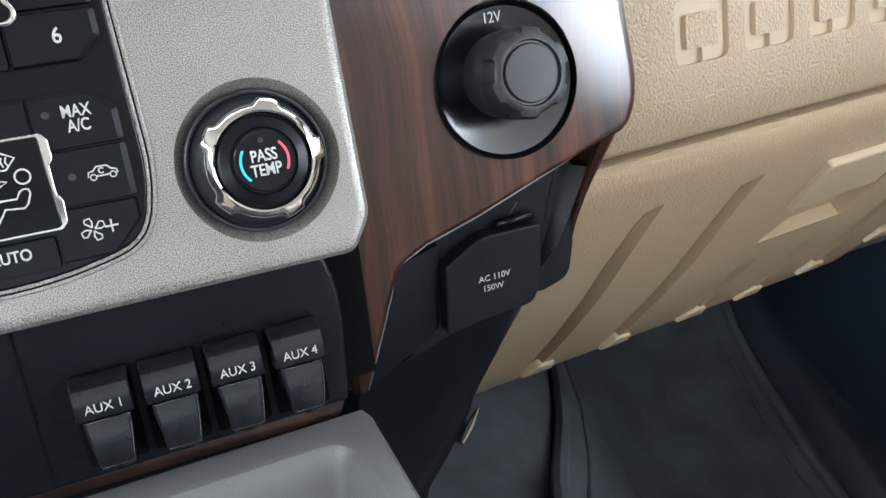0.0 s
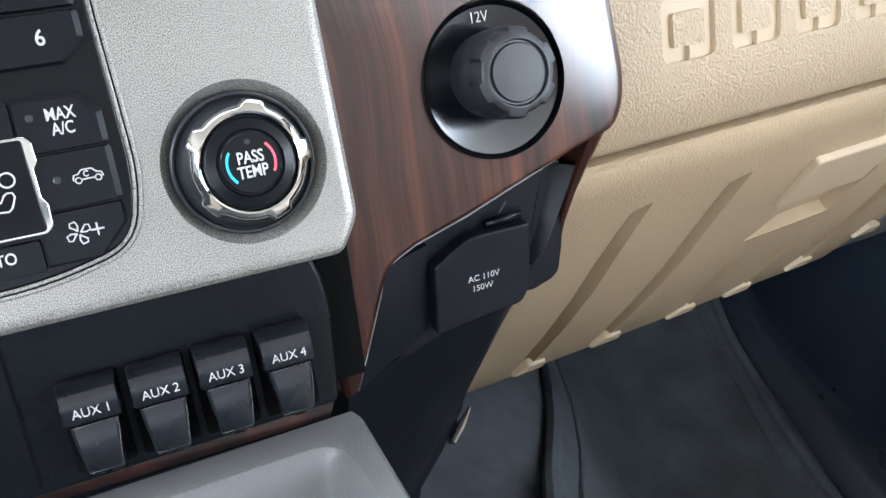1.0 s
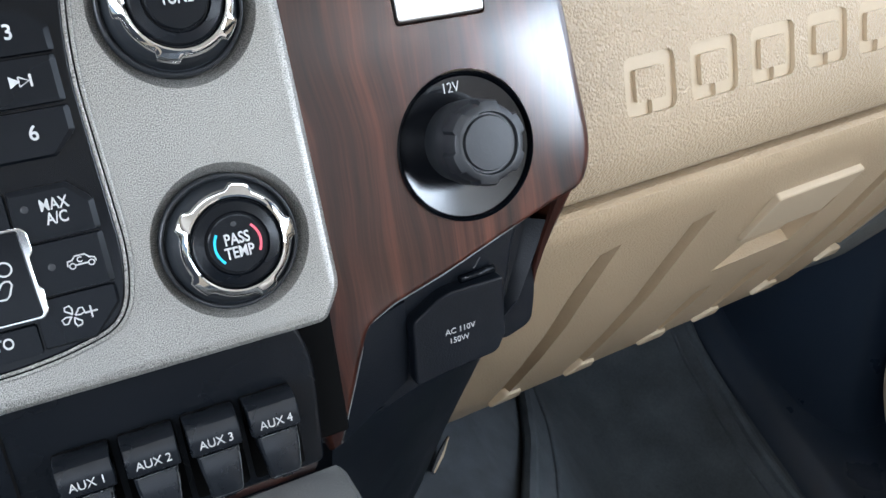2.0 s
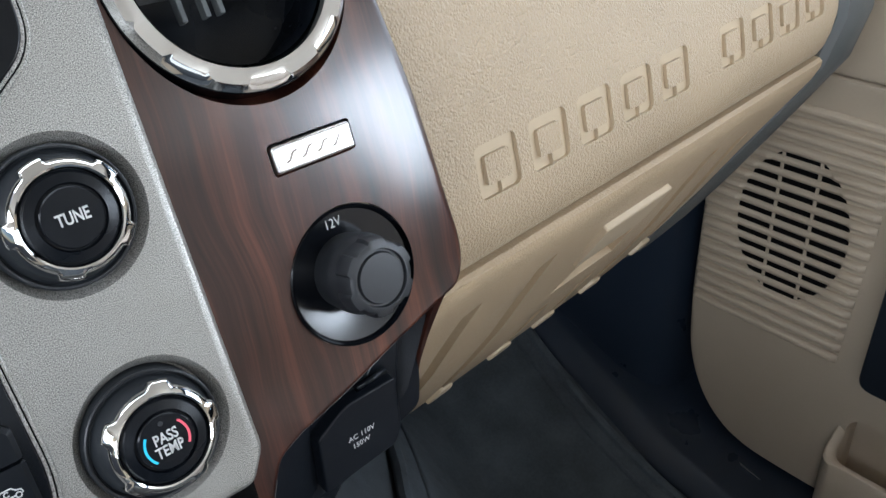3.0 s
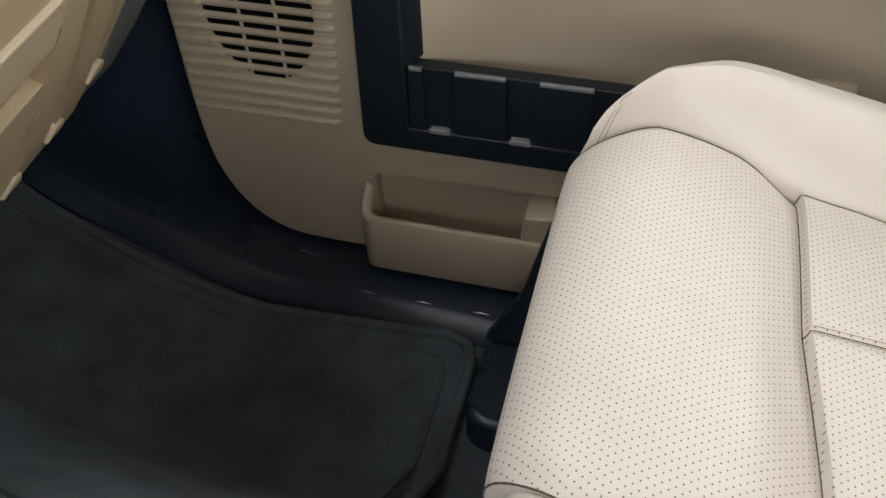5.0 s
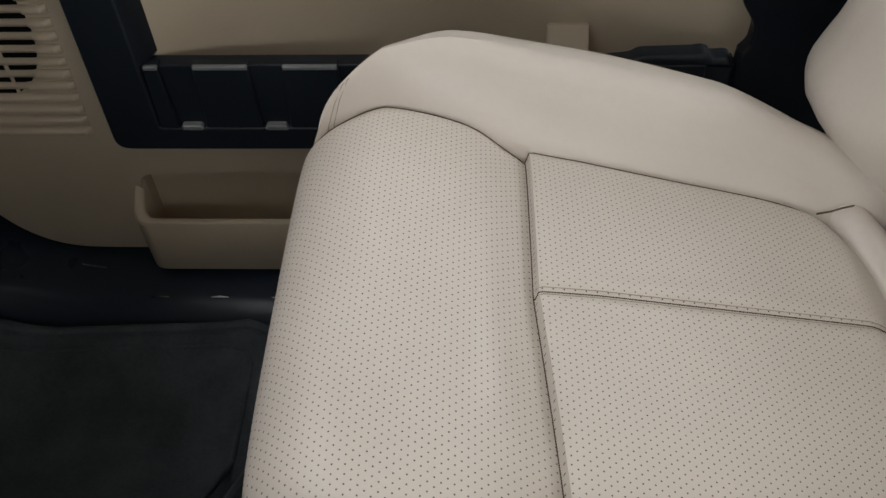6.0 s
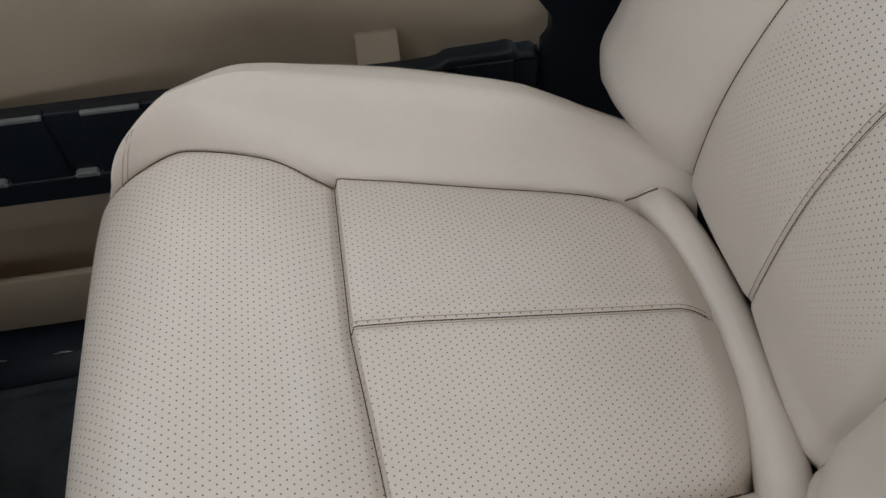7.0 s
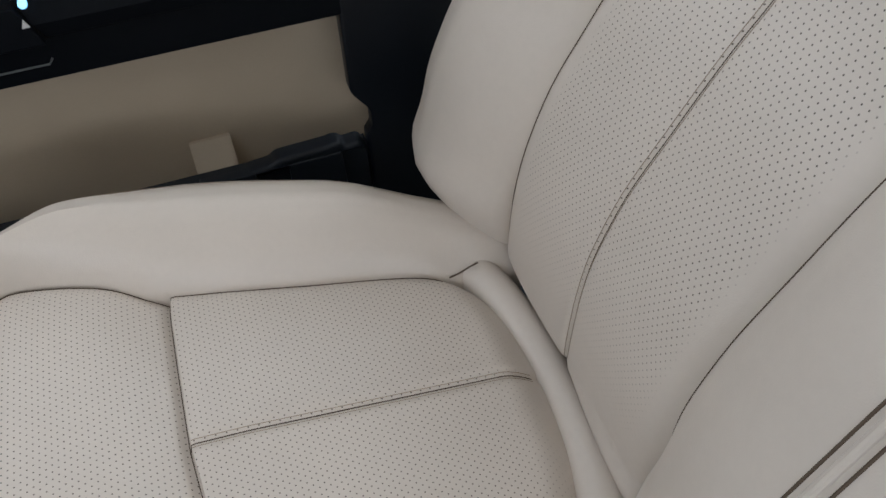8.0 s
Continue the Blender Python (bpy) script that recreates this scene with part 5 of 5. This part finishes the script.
def cushion_point(side, i, y, drop):
    """A point of the cushion: side -1 or 1; i < 1 across the insert, beyond it over the bolster."""
    plane = -0.357 + 0.173 * (max(min(y, NOSE_Y), -0.9) + 0.495)
    s, o = seam_half(y), outer_half(y)
    if side < 0:
        more = lerp(y, [-0.62, -0.42], [0.02, 0.002])
        s, o = s + more, o + more
    nose = min(1.0, -drop / 0.05)
    end = max(0.0, min(1.0, (-0.775 - y) / 0.05))
    if i <= 1:
        a = s * i
        x = SC + side * a
        skew = 0.016 * i * bump(y + 0.495, 0.09) if side < 0 else 0.0
        z = plane + 0.013 * (1 - i ** 4) - 0.006 * bump(i - 1, 0.05)
        back = y + 0.495
        if y < -0.495:
            z += -0.015 * bump(back, 0.0022) + 0.003 * min(1, -back / 0.05)
            z -= 0.003 * bump(a, 0.004) - 0.0012 * bump(a - 0.012, 0.010)
            z -= tuck(y, i)
        else:
            z += -0.011 * bump(back, 0.030) - 0.004 * bump(back, 0.006) + 0.012 * (1 - bump(back, 0.045))
        return (x, y - skew, z + drop)
    t = i - 1
    j = t * (len(BOLSTER) - 1)
    k = min(int(j), len(BOLSTER) - 2)
    f = j - k
    u = BOLSTER[k][0] * (1 - f) + BOLSTER[k + 1][0] * f
    h = BOLSTER[k][1] * (1 - f) + BOLSTER[k + 1][1] * f
    fall = max(0.0, min(1.0, (-0.67 - y) / 0.13))
    grow = (1 - 0.45 * nose) * (1 - 0.2 * end) * (1 - 0.42 * fall * fall * (3 - 2 * fall))
    if h > 0:
        h *= grow * (1 + 0.12 * bump(y + 0.43, 0.07))
        if side < 0:
            h *= lerp(y, [-0.52, -0.40], [1.0, 0.16])
    lift = 0.006 * max(0.0, min(1.0, (-0.758 - y) / 0.025)) * bump(u, 0.28)
    puck = 0.0025 * math.sin(70 * y + 9 * t) * max(0.0, 1 - abs(y + 0.75) / 0.07) * max(0, 1 - u * 2.5)
    skew = 0.016 * max(0.0, 1 - 2 * t) * bump(y + 0.495, 0.09) if side < 0 else 0.0
    ahead = max(0.0, min(1.0, (y - NOSE_Y) / NOSE_R)) if drop > -NOSE_H else 1.0
    skew += 0.013 * ahead * min(1.0, 2.5 * u)
    return (SC + side * (s + (o - s) * u), y - skew, plane + h + lift + puck + drop - tuck(y, 1.0) * max(0.0, 1 - u * 3))


across = [k / 34 for k in range(35)] + [1 + k / 42 for k in range(1, 43)]
grid = {}
for side in (-1, 1):
    for b, (y, drop) in enumerate(path_v):
        for a, i in enumerate(across):
            grid[side, a, b] = cushion_point(side, i, y, drop)


def cushion_piece(name, mat, sides, a0, a1, b0, b1, label=""):
    bm = bmesh.new()
    for side in sides:
        vs = {}
        for b in range(b0, b1 + 1):
            for a in range(a0, a1 + 1):
                vs[a, b] = bm.verts.new(grid[side, a, b])
        for b in range(b0, b1):
            for a in range(a0, a1):
                bm.faces.new((vs[a, b], vs[a + 1, b], vs[a + 1, b + 1], vs[a, b + 1]))
    bmesh.ops.remove_doubles(bm, verts=bm.verts, dist=1e-5)
    return part(name, bm, mat, seat, label, S0)


cross = min(range(len(path_v)), key=lambda b: abs(path_v[b][0] + 0.495))
rear = min(range(len(path_v)), key=lambda b: abs(path_v[b][0] + 0.793))
last = len(path_v) - 1
cushion_piece("front_cushion", LEATHER_SEAT, (-1, 1), 0, 34, cross, last, "perforated front cushion panel")
cushion_piece("seat_insert", LEATHER_SEAT, (1,), 0, 34, rear, cross, "perforated seat panel")
cushion_piece("seat_insert", LEATHER_SEAT, (-1,), 0, 34, rear, cross, "perforated seat panel")
cushion_piece("insert_end", LEATHER, (-1, 1), 0, 34, 0, rear)
roll = []
for k in range(61):
    a = -0.212 + 0.402 * k / 60
    e = a if a > 0 else max(0.0, -a - 0.022)
    roll.append((SC + a, -0.819 + (1.25 if a > 0 else 0.86) * a * a, -0.4285 + 0.9 * a * a - 0.016 * (e / 0.15) ** 5 - 2.0 * max(0.0, e - 0.165)))
part("rear_roll", tube(roll, 0.0215, 24), LEATHER, seat, "plain leather roll", S0)
cushion_piece("bolster", LEATHER, (1,), 34, len(across) - 1, 0, last, "plain leather bolster")
cushion_piece("bolster", LEATHER, (-1,), 34, len(across) - 1, 0, last, "plain leather bolster")


def seam(points, radius=0.0009, mat=None, name="seam", lift=0.0):
    part(name, tube([(x, y, z + lift) for x, y, z in points], radius, 6), mat or SEAM, seat, "", S0)


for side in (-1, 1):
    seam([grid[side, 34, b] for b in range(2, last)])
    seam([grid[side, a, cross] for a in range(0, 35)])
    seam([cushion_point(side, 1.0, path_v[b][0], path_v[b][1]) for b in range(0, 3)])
seam([grid[1, 0, b] for b in range(rear, cross + 1)], 0.0007)
for dx in (-0.0034, 0.0034):
    row = []
    for b in range(rear, cross - 1):
        y, d = path_v[b]
        p = cushion_point(1 if dx > 0 else -1, abs(dx) / seam_half(y), y, d)
        row.append((p[0], p[1], p[2] + 0.0002))
    seam(row, 0.00035, THREAD, "stitching")
for shift in (0.0, 0.006):
    row = []
    for y, i in ((-0.312, 1.03), (-0.313, 1.12), (-0.317, 1.23), (-0.324, 1.32), (-0.336, 1.39), (-0.352, 1.43), (-0.375, 1.45), (-0.41, 1.46), (-0.45, 1.47), (-0.50, 1.475), (-0.56, 1.475), (-0.62, 1.475), (-0.68, 1.47), (-0.74, 1.46)):
        y -= shift
        drop = -NOSE_H * (1 - math.sqrt(max(0, 1 - ((y - NOSE_Y) / NOSE_R) ** 2))) if y > NOSE_Y else 0.0
        x, yy, z = cushion_point(1, i, y, drop)
        row.append((x, yy, z + 0.0004))
    seam(row, 0.00045, THREAD, "stitching")

# seat back
BZ = [-0.47, -0.43, -0.408, -0.392, -0.34, -0.28, -0.208, -0.137, -0.081, -0.047, 0.06, 0.20, 0.34]
BY = [-0.885, -0.862, -0.838, -0.826, -0.828, -0.834, -0.854, -0.890, -0.921, -0.943, -0.995, -1.06, -1.14]
BACK_BOLSTER = [(0.0, -0.006), (0.06, 0.008), (0.16, 0.022), (0.3, 0.036), (0.45, 0.045), (0.6, 0.047), (0.75, 0.040), (0.88, 0.022), (0.96, 0.0), (1.0, -0.03), (1.0, -0.07), (0.97, -0.12)]


def back_half(z):
    return curve_at(z, [-0.47, -0.40, -0.34, -0.25, 0.3], [0.142, 0.150, 0.149, 0.143, 0.140])


def back_outer(z):
    return curve_at(z, [-0.47, -0.44, -0.41, -0.37, -0.33, -0.27, -0.2, 0.0, 0.3], [0.222, 0.274, 0.310, 0.335, 0.345, 0.342, 0.331, 0.314, 0.289])


def back_point(side, i, z):
    y0 = curve_at(z, BZ, BY)
    s, o = back_half(z), back_outer(z)
    if i <= 1:
        a = s * i
        y = y0 - 0.006 * bump(i - 1, 0.06) + 0.010 * (1 - i ** 3) - 0.004 * bump(a, 0.004) - 0.010 * (1 - i)
        if side < 0:
            y += 0.020 * i * max(0.0, min(1.0, (-0.375 - z) / 0.04))
        return (SC + side * a, y, z)
    j = (i - 1) * (len(BACK_BOLSTER) - 1)
    k = min(int(j), len(BACK_BOLSTER) - 2)
    f = j - k
    u = BACK_BOLSTER[k][0] * (1 - f) + BACK_BOLSTER[k + 1][0] * f
    h = BACK_BOLSTER[k][1] * (1 - f) + BACK_BOLSTER[k + 1][1] * f
    low = max(0.0, min(1.0, (-0.36 - z) / 0.09))
    if h > 0:
        h *= 1 - 0.25 * low
    h += 0.012 * bump(z + 0.350, 0.035) - 0.026 * max(0.0, min(1.0, (lerp(u, [0.0, 0.5], [-0.396, -0.366]) - z) / 0.035)) ** 1.6
    if side < 0:
        h += 0.020 * max(0.0, min(1.0, (-0.375 - z) / 0.04))
    return (SC + side * (s + (o - s) * u), y0 + h, z)


zs = [-0.46 + 0.005 * k for k in range(20)] + [-0.36 + 0.0125 * k for k in range(57)]
bgrid = {(side, a, b): back_point(side, i, z) for side in (-1, 1) for b, z in enumerate(zs) for a, i in enumerate(across)}


def back_piece(name, mat, sides, a0, a1, label):
    bm = bmesh.new()
    for side in sides:
        vs = {(a, b): bm.verts.new(bgrid[side, a, b]) for b in range(len(zs)) for a in range(a0, a1 + 1)}
        for b in range(len(zs) - 1):
            for a in range(a0, a1):
                bm.faces.new((vs[a, b], vs[a + 1, b], vs[a + 1, b + 1], vs[a, b + 1]))
    bmesh.ops.remove_doubles(bm, verts=bm.verts, dist=1e-5)
    return part(name, bm, mat, seat, label, S0)


back_piece("back_insert", LEATHER_BACK, (1,), 0, 34, "perforated backrest panel")
back_piece("back_insert", LEATHER_BACK, (-1,), 0, 34, "perforated backrest panel")
back_piece("back_bolster", LEATHER, (1,), 34, len(across) - 1, "plain leather backrest bolster")
back_piece("back_bolster", LEATHER, (-1,), 34, len(across) - 1, "plain leather backrest bolster")
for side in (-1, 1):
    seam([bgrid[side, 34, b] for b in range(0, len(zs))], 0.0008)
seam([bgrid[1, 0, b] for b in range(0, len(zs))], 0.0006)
for dx in (-0.0034, 0.0034):
    seam([(SC + dx, back_point(1, abs(dx) / back_half(z), z)[1] + 0.0004, z) for z in zs], 0.00035, THREAD, "stitching")
# dark tubes paint the crease shade on both sides of the piping
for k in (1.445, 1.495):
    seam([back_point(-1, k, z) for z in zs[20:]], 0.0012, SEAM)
part("piping", tube([back_point(-1, 1.47, z) for z in zs[20:]], 0.0034, 10), LEATHER, seat, "raised leather piping", S0)
seam([(0.4941, -0.7625, -0.4063), (0.4931, -0.7727, -0.4024), (0.4935, -0.7837, -0.3973), (0.4942, -0.7930, -0.3950)], 0.0009)
bm = box(SC - 0.24, -1.08, -0.50, SC + 0.24, -0.86, -0.36)
part("back_frame", bm, BLACK_GRAIN, seat, "black seat frame", S0)
bm = rings(bmesh.new(), [[(SC - 0.24, y, z), (SC + 0.24, y, z), (SC + 0.24, y - 0.06, z), (SC - 0.24, y - 0.06, z)] for z, y in zip(BZ[5:], [v - 0.09 for v in BY[5:]])])
part("back_shell", bm, BLACK_GRAIN, seat, "black backrest shell", S0)
bm = box(SC - 0.20, -0.80, FLOOR - 0.02, SC + 0.22, -0.36, -0.52, 0.01)
part("pedestal", bm, BLACK_GRAIN, seat, "black seat pedestal", S0)
bm = box(SC - 0.19, -0.80, -0.56, SC + 0.19, -0.38, -0.47, 0.01)
part("cushion_pan", bm, BLACK_GRAIN, seat, "black cushion pan", S0)
rows = [[(x, y, z) for y, z in ((-0.186, -0.785), (-0.232, -0.69), (-0.250, -0.61), (-0.262, -0.56), (-0.285, -0.515), (-0.33, -0.49), (-0.74, -0.50), (-0.74, -0.60), (-0.70, -0.785))] for x in (0.634, 0.644, 0.650, 0.652)]
rows = [[(x, y * (1.0 if k < 3 else 0.995) - (0.004 if k == 3 else 0.0), z) for x, y, z in row] for k, row in enumerate(rows)]
part("side_cover", rings(bmesh.new(), rows), SILL, seat, "black plastic side cover", S0)
bm = slab(rounded([(0.492, -0.46), (0.705, -0.46), (0.700, -0.235), (0.676, -0.190), (0.56, -0.184), (0.512, -0.186), (0.498, -0.210)], [0, 0, 0.03, 0.02, 0.03, 0.02, 0.02]), FLOOR - 0.01, FLOOR + 0.048, 0.012)
single("seat_track_cover", bm, SILL, "glossy black plastic seat track cover on the floor", "cover")
nodes = [(0.675, -0.35), (0.660, -0.31), (0.645, -0.278), (0.633, -0.257), (0.61, -0.244), (0.588, -0.244), (0.555, -0.256), (0.52, -0.272), (0.49, -0.30)]
line = []
for k in range(181):
    f = k / 180 * (len(nodes) - 1)
    line.append((curve_at(f, list(range(9)), [p[0] for p in nodes]), float(np.interp(f, range(9), [p[1] for p in nodes])), FLOOR + 0.078 - 0.02 * (k / 90 - 1) ** 4))
conduit = thing("wire_conduit", "black corrugated wire conduit under the seat", "wire conduit", m=pose(0.56, -0.27, FLOOR + 0.07))
bm = tube(line, [0.0072 + 0.0020 * (k // 2 % 2) for k in range(181)], 12)
part("hose", bm, HOSE, conduit, "", pose(-0.56, 0.27, -FLOOR - 0.07))
